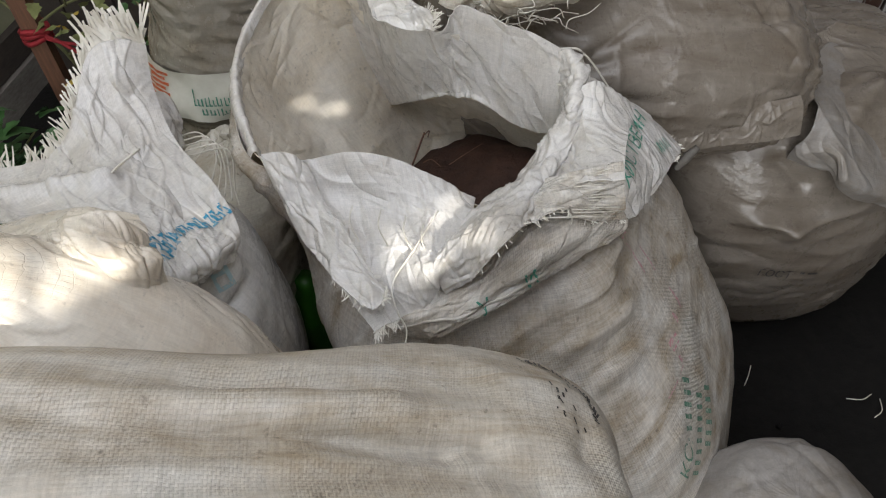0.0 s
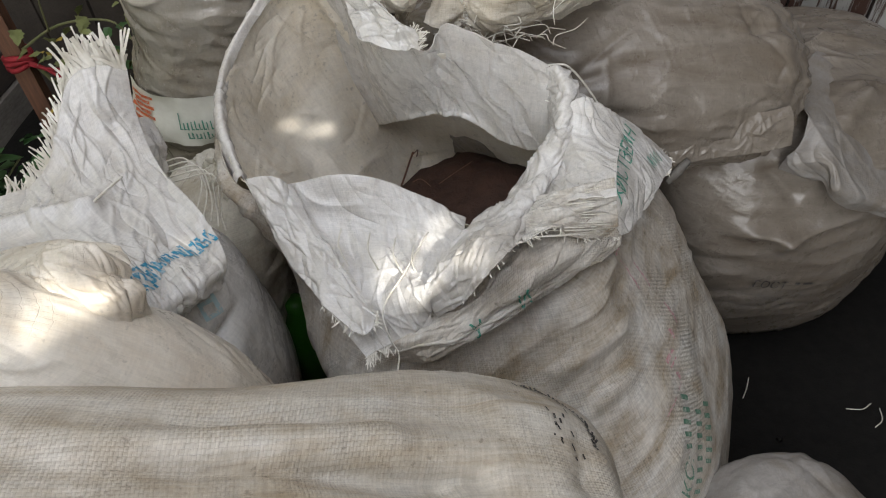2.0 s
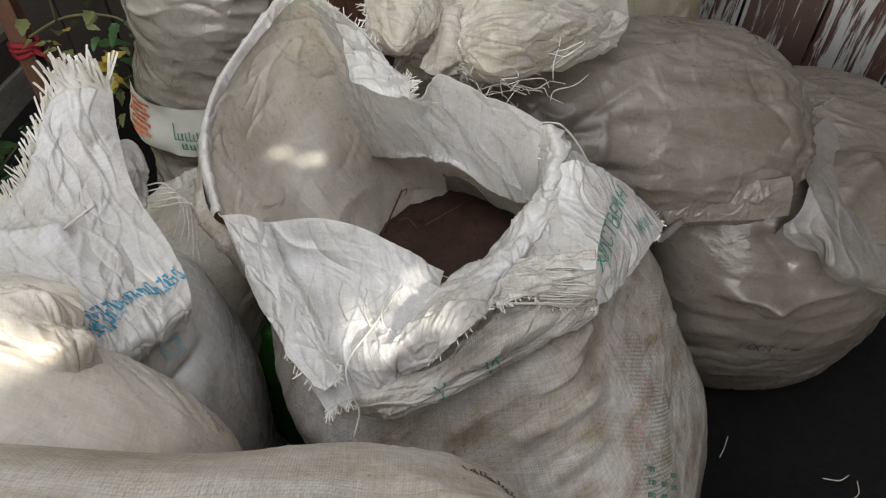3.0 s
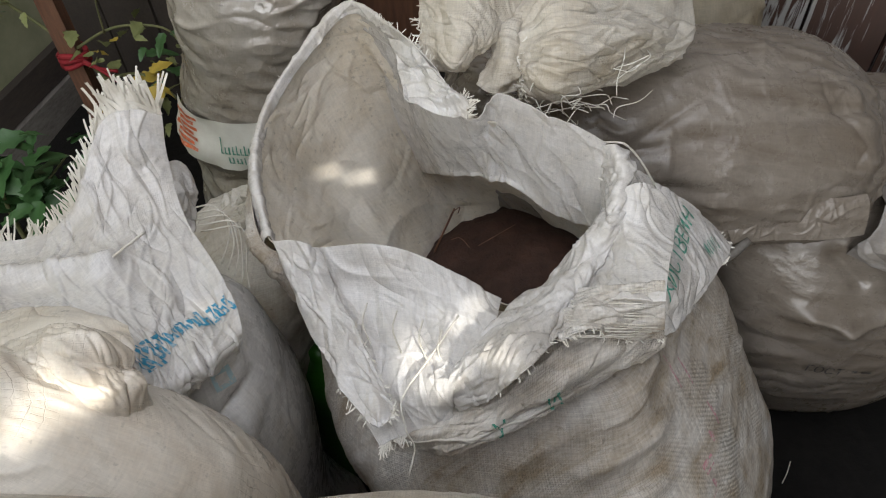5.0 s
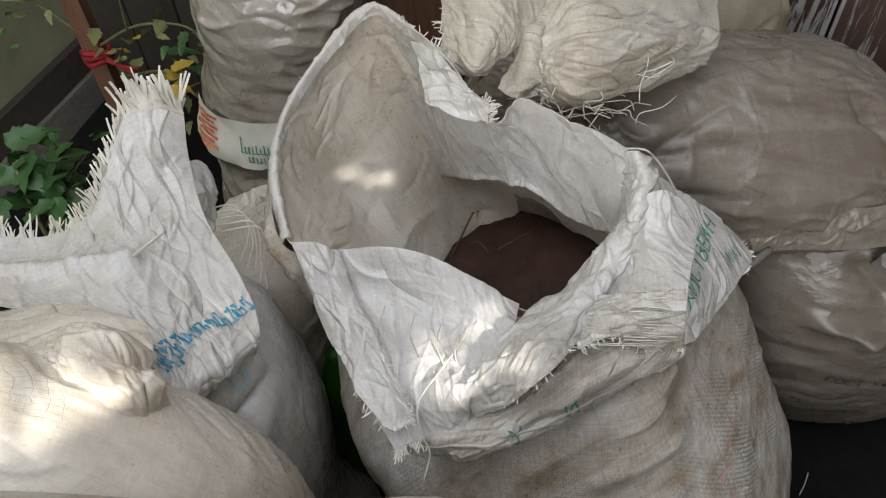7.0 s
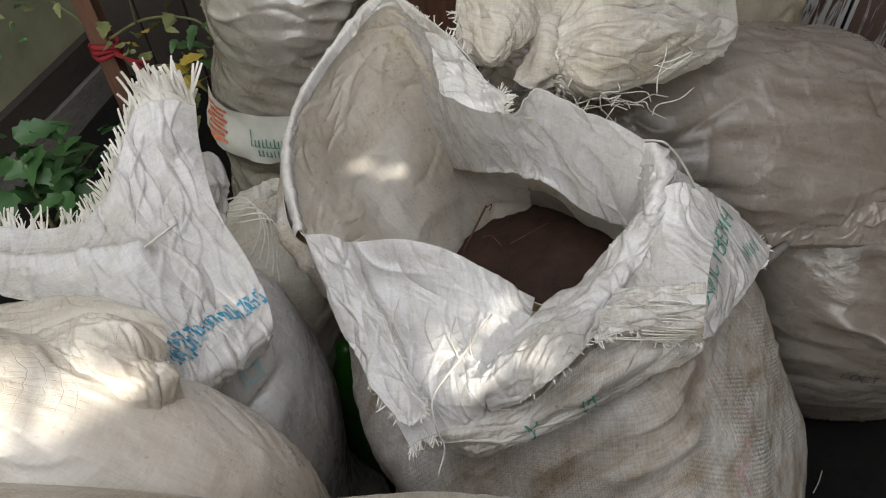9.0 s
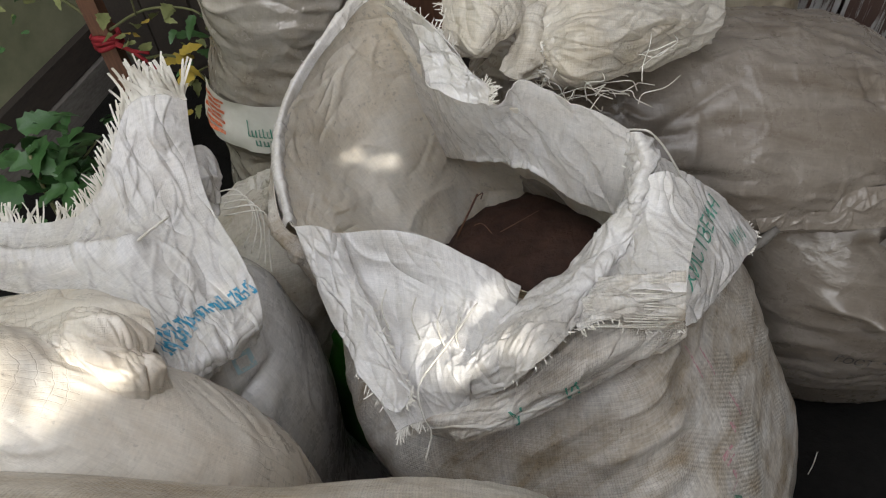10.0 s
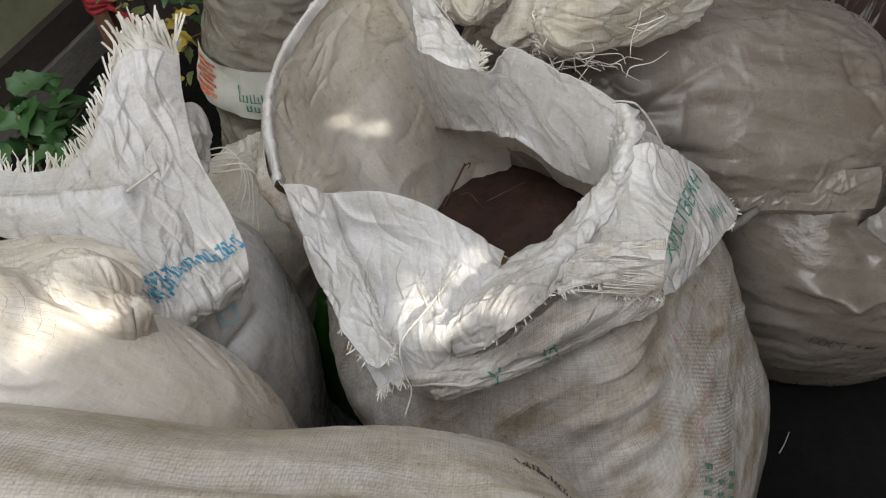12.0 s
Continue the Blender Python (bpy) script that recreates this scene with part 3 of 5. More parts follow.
INNER_UPPER = [
    [(-0.079, 0.712, 0.691), (-0.038, 0.660, 0.705), (0.001, 0.608, 0.699), (0.040, 0.552, 0.669), (0.058, 0.547, 0.694), (0.073, 0.549, 0.695), (0.108, 0.544, 0.676), (0.140, 0.540, 0.662), (0.168, 0.538, 0.641)],
    [(-0.074, 0.722, 0.625), (-0.031, 0.676, 0.626), (0.004, 0.595, 0.640), (0.043, 0.568, 0.629), (0.062, 0.562, 0.644), (0.082, 0.556, 0.638), (0.115, 0.545, 0.624), (0.146, 0.538, 0.614), (0.177, 0.525, 0.610)],
]
INNER_LOWER = [
    [(-0.071, 0.722, 0.544), (-0.024, 0.694, 0.530), (0.012, 0.630, 0.546), (0.050, 0.588, 0.571), (0.068, 0.572, 0.584), (0.091, 0.562, 0.580), (0.120, 0.548, 0.578), (0.148, 0.540, 0.573), (0.176, 0.518, 0.582)],
    [(-0.070, 0.722, 0.478), (-0.016, 0.696, 0.467), (0.021, 0.625, 0.525), (0.055, 0.585, 0.561), (0.074, 0.566, 0.570), (0.096, 0.556, 0.561), (0.123, 0.546, 0.542), (0.153, 0.538, 0.529), (0.174, 0.515, 0.546)],
]
INNER_GRID = crumple(cloth_grid(INNER_UPPER + INNER_LOWER, 320, 200, False), False, (0.0016, 0.0012, 0.0007), 0.06, 6, along=(0.3, 0.0, -0.9), stretch=3, folds=(), sharp=(80, 0.06, 0.003, 0.0022), spread=0.4)
inner_cuff = sheet("inner_cuff", INNER_GRID, False, WHITE, open_sack, "white cuff turned into the mouth")
FLAPLET = [
    [(-0.035, 0.650, 0.692), (-0.012, 0.628, 0.698), (0.005, 0.602, 0.698), (0.027, 0.570, 0.695)],
    [(-0.026, 0.618, 0.676), (-0.003, 0.598, 0.683), (0.016, 0.576, 0.686), (0.040, 0.552, 0.685)],
    [(-0.021, 0.570, 0.679), (0.001, 0.556, 0.674), (0.019, 0.545, 0.675), (0.037, 0.536, 0.678)],
]
FLAPLET_GRID = crumple(cloth_grid(FLAPLET, 140, 110, False), False, (0.0024, 0.0014, 0.0008), 0.04, 7, along=(0.6, -0.4, -0.3), stretch=3, folds=(), sharp=(50, 0.04, 0.003, 0.003), spread=0.4)
torn_flap = sheet("torn_flap", FLAPLET_GRID, False, WHITE, open_sack, "torn flap of the rim")
LEAF_L = [
    [(-0.150, 0.466, 0.603), (-0.112, 0.466, 0.590), (-0.062, 0.456, 0.604), (-0.021, 0.448, 0.598), (0.015, 0.438, 0.579), (0.062, 0.426, 0.548)],
    [(-0.136, 0.440, 0.574), (-0.097, 0.432, 0.565), (-0.054, 0.426, 0.562), (-0.017, 0.415, 0.562), (0.016, 0.400, 0.559), (0.051, 0.382, 0.565)],
    [(-0.113, 0.398, 0.541), (-0.080, 0.386, 0.548), (-0.049, 0.377, 0.551), (-0.018, 0.366, 0.557), (0.007, 0.352, 0.564), (0.029, 0.342, 0.570)],
    [(-0.080, 0.340, 0.531), (-0.064, 0.337, 0.535), (-0.043, 0.336, 0.541), (-0.020, 0.327, 0.556), (-0.001, 0.321, 0.568), (0.013, 0.318, 0.574)],
    [(-0.053, 0.291, 0.524), (-0.046, 0.295, 0.526), (-0.034, 0.300, 0.526), (-0.019, 0.304, 0.530), (-0.004, 0.308, 0.535), (0.010, 0.311, 0.539)],
]
LEAF_L_GRID = crumple(cloth_grid(LEAF_L, 300, 300, False), False, (0.0018, 0.0012, 0.0008), 0.06, 5, along=(0.3, -0.8, -0.3), stretch=3, folds=(((-0.07, 0.44, 0.585), (-0.045, 0.36, 0.535), 0.006, -0.006), ((-0.02, 0.42, 0.57), (-0.01, 0.36, 0.55), 0.006, -0.005), ((0.02, 0.42, 0.56), (0.0, 0.36, 0.555), 0.007, 0.005)), sharp=(110, 0.07, 0.0024, 0.0015), spread=0.6)
left_leaf = sheet("left_leaf", LEAF_L_GRID, False, WHITE, open_sack, "white cuff turned out over the front")
STRIP = [
    [(-0.145, 0.454, 0.615), (-0.122, 0.452, 0.616), (-0.103, 0.448, 0.600)],
    [(-0.130, 0.424, 0.577), (-0.108, 0.416, 0.580), (-0.085, 0.408, 0.572)],
    [(-0.110, 0.383, 0.552), (-0.085, 0.369, 0.563), (-0.060, 0.358, 0.561)],
    [(-0.079, 0.327, 0.557), (-0.061, 0.319, 0.564), (-0.043, 0.316, 0.555)],
    [(-0.056, 0.293, 0.557), (-0.049, 0.292, 0.558), (-0.042, 0.294, 0.561)],
]
STRIP_GRID = crumple(cloth_grid(STRIP, 70, 220, False), False, (0.002, 0.0015, 0.0008), 0.035, 15, along=(0.5, -0.9, -0.35), stretch=3, folds=(), sharp=(60, 0.05, 0.0028, 0.003), spread=0.3)
turned_strip = sheet("turned_strip", STRIP_GRID, False, WHITE, open_sack, "strip of cuff doubled back with a frayed edge")
LOWER = [
    [(-0.007, 0.316, 0.537), (0.021, 0.324, 0.547), (0.055, 0.336, 0.555), (0.090, 0.366, 0.561), (0.121, 0.390, 0.559), (0.151, 0.392, 0.564), (0.182, 0.388, 0.555), (0.206, 0.386, 0.543)],
    [(-0.017, 0.303, 0.530), (0.017, 0.303, 0.536), (0.051, 0.306, 0.546), (0.085, 0.318, 0.558), (0.115, 0.336, 0.563), (0.147, 0.352, 0.561), (0.179, 0.365, 0.548), (0.206, 0.376, 0.539)],
    [(-0.032, 0.300, 0.524), (0.005, 0.297, 0.535), (0.034, 0.299, 0.533), (0.073, 0.312, 0.540), (0.104, 0.327, 0.541), (0.140, 0.345, 0.535), (0.172, 0.362, 0.533), (0.202, 0.375, 0.537)],
    [(-0.021, 0.304, 0.495), (0.006, 0.291, 0.508), (0.029, 0.292, 0.520), (0.073, 0.306, 0.529), (0.103, 0.321, 0.532), (0.142, 0.341, 0.526), (0.174, 0.359, 0.526), (0.206, 0.374, 0.531)],
]
LOWER_GRID = crumple(cloth_grid(LOWER, 320, 140, False), False, (0.0014, 0.001, 0.0006), 0.05, 8, along=(0.8, 0.5, 0.1), stretch=3, folds=(), sharp=(90, 0.07, 0.0026, 0.0022), spread=0.25)
lower_cuff = sheet("lower_cuff", LOWER_GRID, False, BODY, open_sack, "grimy lower cuff with a printed hem")
ROLL = [
    [(0.016, 0.312, 0.544), (0.007, 0.320, 0.572), (0.015, 0.338, 0.577)],
    [(0.044, 0.312, 0.564), (0.034, 0.330, 0.589), (0.037, 0.366, 0.576)],
    [(0.071, 0.312, 0.605), (0.064, 0.346, 0.599), (0.062, 0.398, 0.568)],
    [(0.097, 0.348, 0.588), (0.095, 0.376, 0.589), (0.083, 0.424, 0.556)],
    [(0.125, 0.392, 0.569), (0.123, 0.416, 0.582), (0.107, 0.440, 0.549)],
    [(0.156, 0.436, 0.580), (0.146, 0.452, 0.589), (0.132, 0.474, 0.552)],
    [(0.178, 0.470, 0.604), (0.167, 0.478, 0.611), (0.167, 0.508, 0.561)],
    [(0.193, 0.505, 0.622), (0.178, 0.508, 0.633), (0.170, 0.530, 0.606)],
    [(0.191, 0.530, 0.631), (0.174, 0.530, 0.644), (0.164, 0.542, 0.631)],
]
ROLL_GRID = crumple(cloth_grid(ROLL, 90, 280, False), False, (0.0011, 0.0009, 0.0007), 0.025, 19, along=(0.7, 0.7, 0.05), stretch=3, folds=(), sharp=(170, 0.04, 0.0018, 0.0022), spread=0.35)
rolled_edge = sheet("rolled_edge", ROLL_GRID, False, WHITE, open_sack, "crumpled roll of the cuff")
PANEL = [
    [(0.099, 0.428, 0.536), (0.128, 0.408, 0.581), (0.161, 0.396, 0.602), (0.197, 0.388, 0.615)],
    [(0.105, 0.394, 0.559), (0.131, 0.382, 0.586), (0.164, 0.376, 0.586), (0.199, 0.373, 0.585)],
    [(0.104, 0.350, 0.586), (0.131, 0.358, 0.586), (0.164, 0.362, 0.566), (0.203, 0.373, 0.551)],
]
PANEL_GRID = crumple(cloth_grid(PANEL, 160, 90, False), False, (0.0012, 0.001, 0.0008), 0.03, 9, along=(1, 0.1, 0.0), stretch=6, folds=(), sharp=(90, 0.06, 0.0018, 0.0022), spread=0.12)
frayed_panel = sheet("frayed_panel", PANEL_GRID, False, BODY, open_sack, "unravelling greyish panel of the cuff")
POCKET = [
    [(0.174, 0.492, 0.619), (0.197, 0.492, 0.629), (0.228, 0.500, 0.593)],
    [(0.166, 0.468, 0.593), (0.190, 0.462, 0.606), (0.225, 0.458, 0.593)],
    [(0.150, 0.438, 0.571), (0.176, 0.422, 0.598), (0.207, 0.408, 0.606)],
    [(0.133, 0.394, 0.574), (0.167, 0.378, 0.601), (0.195, 0.370, 0.607)],
]
POCKET_GRID = crumple(cloth_grid(POCKET, 130, 160, False), False, (0.0014, 0.001, 0.0007), 0.05, 10, along=(0.5, -0.7, -0.2), stretch=3, folds=(), sharp=(40, 0.06, 0.003, 0.0022), spread=0.4)
white_pocket = sheet("white_pocket", POCKET_GRID, False, WHITE, open_sack, "clean white pocket of the cuff")
BAND = [
    [(0.169, 0.542, 0.610), (0.202, 0.552, 0.592), (0.241, 0.548, 0.566), (0.278, 0.548, 0.535)],
    [(0.196, 0.522, 0.593), (0.237, 0.526, 0.565), (0.277, 0.530, 0.534), (0.316, 0.538, 0.494)],
    [(0.217, 0.506, 0.569), (0.249, 0.506, 0.550), (0.285, 0.508, 0.522), (0.320, 0.518, 0.491)],
    [(0.213, 0.470, 0.563), (0.236, 0.462, 0.553), (0.264, 0.464, 0.532), (0.288, 0.472, 0.513)],
    [(0.197, 0.416, 0.559), (0.218, 0.414, 0.558), (0.243, 0.428, 0.532), (0.262, 0.440, 0.508)],
    [(0.194, 0.392, 0.523), (0.207, 0.386, 0.531), (0.217, 0.390, 0.530), (0.225, 0.396, 0.525)],
]
BAND_GRID = crumple(cloth_grid(BAND, 130, 220, False), False, (0.0012, 0.001, 0.0006), 0.05, 12, along=(0.3, -0.8, -0.2), stretch=3, folds=(), sharp=(40, 0.06, 0.0026, 0.002), spread=0.4)
letter_band = sheet("letter_band", BAND_GRID, False, WHITE, open_sack, "white printed band of the cuff")
hem_line = spline(LOWER_GRID[104, ::8], 60, False)
part("hem", rod([tuple(p + np.array((0, -0.001, 0.001))) for p in hem_line], 0.0018, 6), BODY, open_sack, "stitched hem of the cuff")
bm = bmesh.new()
bmesh.ops.create_uvsphere(bm, u_segments=64, v_segments=32, radius=1)
for v in bm.verts:
    v.co = Vector((0.115 + 0.155 * v.co.x, 0.545 + 0.155 * v.co.y, 0.34 + 0.13 * v.co.z))
    v.co += 0.012 * noise.noise_vector(v.co * 16) + 0.006 * noise.noise_vector(v.co * 45)
tagged(part("peat", bm, PEAT), "dark red-brown peat filling the open sack", "soil", kind="stuff")

# the fringed sack
B_FOLDED_END = [
    [(-0.174, 0.361, 0.582), (-0.184, 0.344, 0.587), (-0.198, 0.330, 0.588), (-0.209, 0.314, 0.594), (-0.217, 0.302, 0.603), (-0.227, 0.295, 0.611)],
    [(-0.163, 0.358, 0.606), (-0.175, 0.334, 0.618), (-0.184, 0.318, 0.624), (-0.196, 0.305, 0.626), (-0.208, 0.294, 0.629), (-0.222, 0.290, 0.633)],
    [(-0.172, 0.390, 0.607), (-0.189, 0.374, 0.606), (-0.205, 0.353, 0.621), (-0.214, 0.327, 0.632), (-0.223, 0.308, 0.635), (-0.231, 0.304, 0.645)],
    [(-0.194, 0.427, 0.613), (-0.218, 0.414, 0.615), (-0.234, 0.388, 0.625), (-0.241, 0.356, 0.638), (-0.249, 0.338, 0.648), (-0.266, 0.336, 0.653)],
]
B_MOUTH = [
    [(-0.231, 0.488, 0.619), (-0.259, 0.476, 0.622), (-0.279, 0.451, 0.627), (-0.304, 0.414, 0.635), (-0.336, 0.388, 0.639), (-0.380, 0.370, 0.650)],
    [(-0.251, 0.540, 0.639), (-0.270, 0.526, 0.653), (-0.294, 0.504, 0.646), (-0.312, 0.460, 0.635), (-0.357, 0.429, 0.634), (-0.413, 0.420, 0.640)],
    [(-0.247, 0.559, 0.681), (-0.271, 0.556, 0.692), (-0.302, 0.545, 0.682), (-0.323, 0.482, 0.641), (-0.360, 0.453, 0.633), (-0.430, 0.452, 0.641)],
]
B_TAB = [
    [(-0.271, 0.545, 0.622), (-0.254, 0.560, 0.620), (-0.242, 0.560, 0.596)],
    [(-0.276, 0.530, 0.600), (-0.247, 0.518, 0.617), (-0.238, 0.530, 0.586)],
    [(-0.268, 0.505, 0.586), (-0.251, 0.498, 0.588), (-0.239, 0.505, 0.576)],
]
fringed_sack = thing("fringed_sack", "folded white woven sack with a frayed mouth and blue print", "sack")
P = cloth_grid([oval(-0.22, 0.41, 0, 0.02, 0.02), oval(-0.22, 0.41, 0, 0.11, 0.11), oval(-0.262, 0.40, 0.15, 0.108, 0.12), oval(-0.262, 0.40, 0.36, 0.116, 0.12),
                oval(-0.258, 0.39, 0.47, 0.104, 0.11), oval(-0.25, 0.39, 0.545, 0.082, 0.09), oval(-0.245, 0.39, 0.585, 0.05, 0.05), oval(-0.245, 0.39, 0.595, 0.0004, 0.0004)], 260, 220)
B_CREASES = (((-0.158, 0.36, 0.545), (-0.20, 0.30, 0.53), 0.010, -0.014), ((-0.15, 0.34, 0.52), (-0.19, 0.28, 0.49), 0.012, 0.008), ((-0.16, 0.32, 0.45), (-0.155, 0.33, 0.30), 0.012, 0.006))
fringed_body = sheet("body", crumple(P, True, (0.002, 0.0012, 0.0007), 0.09, 11, along=(0, 0.2, 1), folds=B_CREASES, sharp=(70, 0.10, 0.003, 0.002)), True, WHITE, fringed_sack)
P = cloth_grid(B_FOLDED_END + B_MOUTH, 260, 300, False)
B_FOLDS = (((-0.25, 0.52, 0.645), (-0.185, 0.41, 0.612), 0.010, 0.008), ((-0.266, 0.522, 0.649), (-0.211, 0.382, 0.617), 0.008, -0.006), ((-0.288, 0.411, 0.637), (-0.262, 0.467, 0.624), 0.010, 0.008), ((-0.40, 0.405, 0.64), (-0.282, 0.42, 0.634), 0.010, 0.009))
FLAP_GRID = crumple(P, False, (0.0012, 0.0009, 0.0006), 0.05, 13, along=(-0.35, 0.9, 0.15), stretch=6, folds=B_FOLDS, sharp=(130, 0.08, 0.0022, 0.0022), spread=0.15)
folded_top = sheet("folded_top", FLAP_GRID, False, WHITE, fringed_sack)
P = cloth_grid(B_TAB, 60, 80, False)
sheet("tab", crumple(P, False, (0.0015, 0.001, 0.0007), 0.04, 14, along=(0, 0.5, 0.8), sharp=(20, 0.04, 0.0025, 0.0025)), False, WHITE, fringed_sack)

# the cream sack beside it
C_NECK = [
    [(-0.409, 0.365, 0.634), (-0.341, 0.358, 0.653), (-0.284, 0.345, 0.674), (-0.248, 0.328, 0.683), (-0.218, 0.312, 0.690)],
    [(-0.341, 0.285, 0.700), (-0.294, 0.282, 0.706), (-0.256, 0.280, 0.722), (-0.227, 0.276, 0.725), (-0.206, 0.283, 0.696)],
    [(-0.316, 0.245, 0.715), (-0.278, 0.250, 0.716), (-0.251, 0.262, 0.718), (-0.223, 0.258, 0.719), (-0.207, 0.270, 0.693)],
    [(-0.300, 0.215, 0.723), (-0.266, 0.235, 0.714), (-0.241, 0.250, 0.709), (-0.215, 0.247, 0.712), (-0.194, 0.262, 0.673)],
]
cream_sack = thing("cream_sack", "cream woven sack with a gathered neck in a patch of sun", "sack")
P = cloth_grid([oval(-0.37, 0.23, 0, 0.02, 0.02), oval(-0.37, 0.23, 0, 0.19, 0.11), oval(-0.37, 0.23, 0.15, 0.23, 0.13), oval(-0.37, 0.23, 0.40, 0.25, 0.13),
                oval(-0.37, 0.23, 0.57, 0.235, 0.11), oval(-0.37, 0.225, 0.65, 0.20, 0.09), oval(-0.37, 0.225, 0.715, 0.135, 0.065), oval(-0.37, 0.225, 0.745, 0.07, 0.035), oval(-0.37, 0.225, 0.755, 0.0004, 0.0004)], 320, 260)
sheet("body", crumple(P, True, (0.002, 0.0012, 0.0007), 0.08, 21, along=(0.8, -0.4, -0.2), sharp=(200, 0.06, 0.003, 0.0022)), True, CREAM, cream_sack)
P = cloth_grid(C_NECK, 220, 160, False)
sink = np.clip((np.arange(160) - 120) / 39, 0, 1)[:, None, None] ** 2
P = P - sink * np.array((0.0, 0.01, 0.022))
C_FOLDS = (((-0.30, 0.25, 0.72), (-0.20, 0.262, 0.69), 0.008, 0.009), ((-0.34, 0.30, 0.69), (-0.215, 0.31, 0.70), 0.006, -0.006))
sheet("gathered_neck", crumple(P, False, (0.0010, 0.0008, 0.0006), 0.05, 29, along=(0.9, -0.5, -0.3), stretch=5, folds=C_FOLDS, sharp=(60, 0.07, 0.0022, 0.0022), spread=0.3), False, CREAM, cream_sack)

# the sack in front, with a sewn end
front_sack = thing("front_sack", "bulky grimy white woven sack with a sewn corner", "sack")
D = [(-0.60, 0.30, 0.03, 0.10), (-0.58, 0.70, 0.03, 0.17), (-0.45, 0.785, 0.03, 0.185), (-0.27, 0.79, 0.02, 0.195), (-0.13, 0.742, 0.03, 0.185), (-0.03, 0.695, 0.03, 0.21),
     (0.045, 0.66, 0.03, 0.212), (0.088, 0.638, 0.03, 0.20), (0.116, 0.605, 0.03, 0.17), (0.126, 0.50, 0.03, 0.12), (0.126, 0.30, 0.03, 0.02)]
D_FOLDS = (((-0.194, 0.133, 0.775), (-0.143, 0.131, 0.742), (-0.061, 0.138, 0.702), (0.024, 0.152, 0.668), 0.012, -0.017), ((-0.241, 0.105, 0.790), (-0.182, 0.092, 0.772), (-0.126, 0.097, 0.737), (-0.052, 0.100, 0.702), (0.019, 0.098, 0.672), 0.010, -0.015), ((-0.232, 0.073, 0.790), (-0.150, 0.077, 0.752), (-0.069, 0.089, 0.707), (-0.004, 0.090, 0.680), 0.009, -0.009), ((-0.191, 0.116, 0.775), (-0.127, 0.119, 0.737), (-0.034, 0.126, 0.694), 0.010, 0.006), ((0.092, 0.166, 0.640), (0.106, 0.139, 0.635), (0.087, 0.096, 0.640), 0.010, -0.009), ((-0.147, 0.060, 0.755), (-0.038, 0.072, 0.700), (0.047, 0.074, 0.660), 0.009, -0.008))
P = cloth_grid([hoop(x, y, top / 2, ry, top / 2, 24, 3.4) for x, top, y, ry in D], 320, 300)
P = crumple(P, True, (0.004, 0.002, 0.001), 0.10, 31, along=(1, 0, -0.25), stretch=5, folds=D_FOLDS, sharp=(200, 0.12, 0.006, 0.003), spread=0.25)
front_body = sheet("body", P, True, FRONT, front_sack)

# the banded sack behind, wrapped in cloudy film
banded_sack = thing("banded_sack", "tall grey film-wrapped sack with a printed paper band", "sack")
P = cloth_grid([oval(-0.24, 0.93, 0, 0.02, 0.02), oval(-0.24, 0.93, 0, 0.13, 0.12), oval(-0.25, 0.93, 0.16, 0.14, 0.13), oval(-0.25, 0.93, 0.29, 0.12, 0.115), oval(-0.25, 0.93, 0.345, 0.112, 0.108),
                oval(-0.25, 0.93, 0.38, 0.124, 0.115), oval(-0.245, 0.93, 0.43, 0.118, 0.115), oval(-0.235, 0.93, 0.52, 0.106, 0.11), oval(-0.225, 0.94, 0.60, 0.112, 0.11), oval(-0.215, 0.95, 0.645, 0.095, 0.09), oval(-0.215, 0.95, 0.66, 0.0004, 0.0004)], 260, 280)
E_FOLDS = (((-0.33, 0.82, 0.59), (-0.204, 0.81, 0.587), 0.008, -0.014), ((-0.204, 0.81, 0.587), (-0.155, 0.825, 0.571), 0.008, -0.016), ((-0.33, 0.82, 0.551), (-0.222, 0.804, 0.524), 0.007, -0.012),
           ((-0.222, 0.804, 0.524), (-0.16, 0.815, 0.53), 0.008, -0.015), ((-0.322, 0.82, 0.493), (-0.225, 0.804, 0.472), 0.007, -0.010), ((-0.36, 0.83, 0.60), (-0.30, 0.81, 0.63), 0.01, 0.01))
P = crumple(P, True, (0.006, 0.0035, 0.0015), 0.08, 41, along=(1, 0, -0.3), stretch=2.0, folds=E_FOLDS, sharp=(240, 0.08, 0.004, 0.005))
banded_body = sheet("body", P, True, FILM, banded_sack)

# the low dirty sack between
low_sack = thing("low_sack", "low dirty pale woven sack wedged between the others", "sack")
P = cloth_grid([oval(-0.25, 0.61, 0, 0.02, 0.02), oval(-0.25, 0.61, 0, 0.09, 0.12), oval(-0.25, 0.61, 0.2, 0.10, 0.14), oval(-0.24, 0.60, 0.38, 0.10, 0.13), oval(-0.22, 0.60, 0.45, 0.075, 0.09), oval(-0.20, 0.62, 0.485, 0.0004, 0.0004)], 200, 160)
sheet("body", crumple(P, True, (0.005, 0.003, 0.001), 0.07, 51), True, GREY, low_sack)

LOW_NECK = [
    [(-0.253, 0.665, 0.466), (-0.218, 0.655, 0.494), (-0.186, 0.625, 0.500)],
    [(-0.262, 0.620, 0.441), (-0.212, 0.598, 0.478), (-0.179, 0.580, 0.472)],
    [(-0.257, 0.582, 0.423), (-0.206, 0.562, 0.450), (-0.167, 0.552, 0.448)],
]
sheet("slack_neck", crumple(cloth_grid(LOW_NECK, 120, 120, False), False, (0.004, 0.0025, 0.001), 0.04, 53, sharp=(60, 0.05, 0.003, 0.005)), False, GREY, low_sack, "crumpled dusty neck")

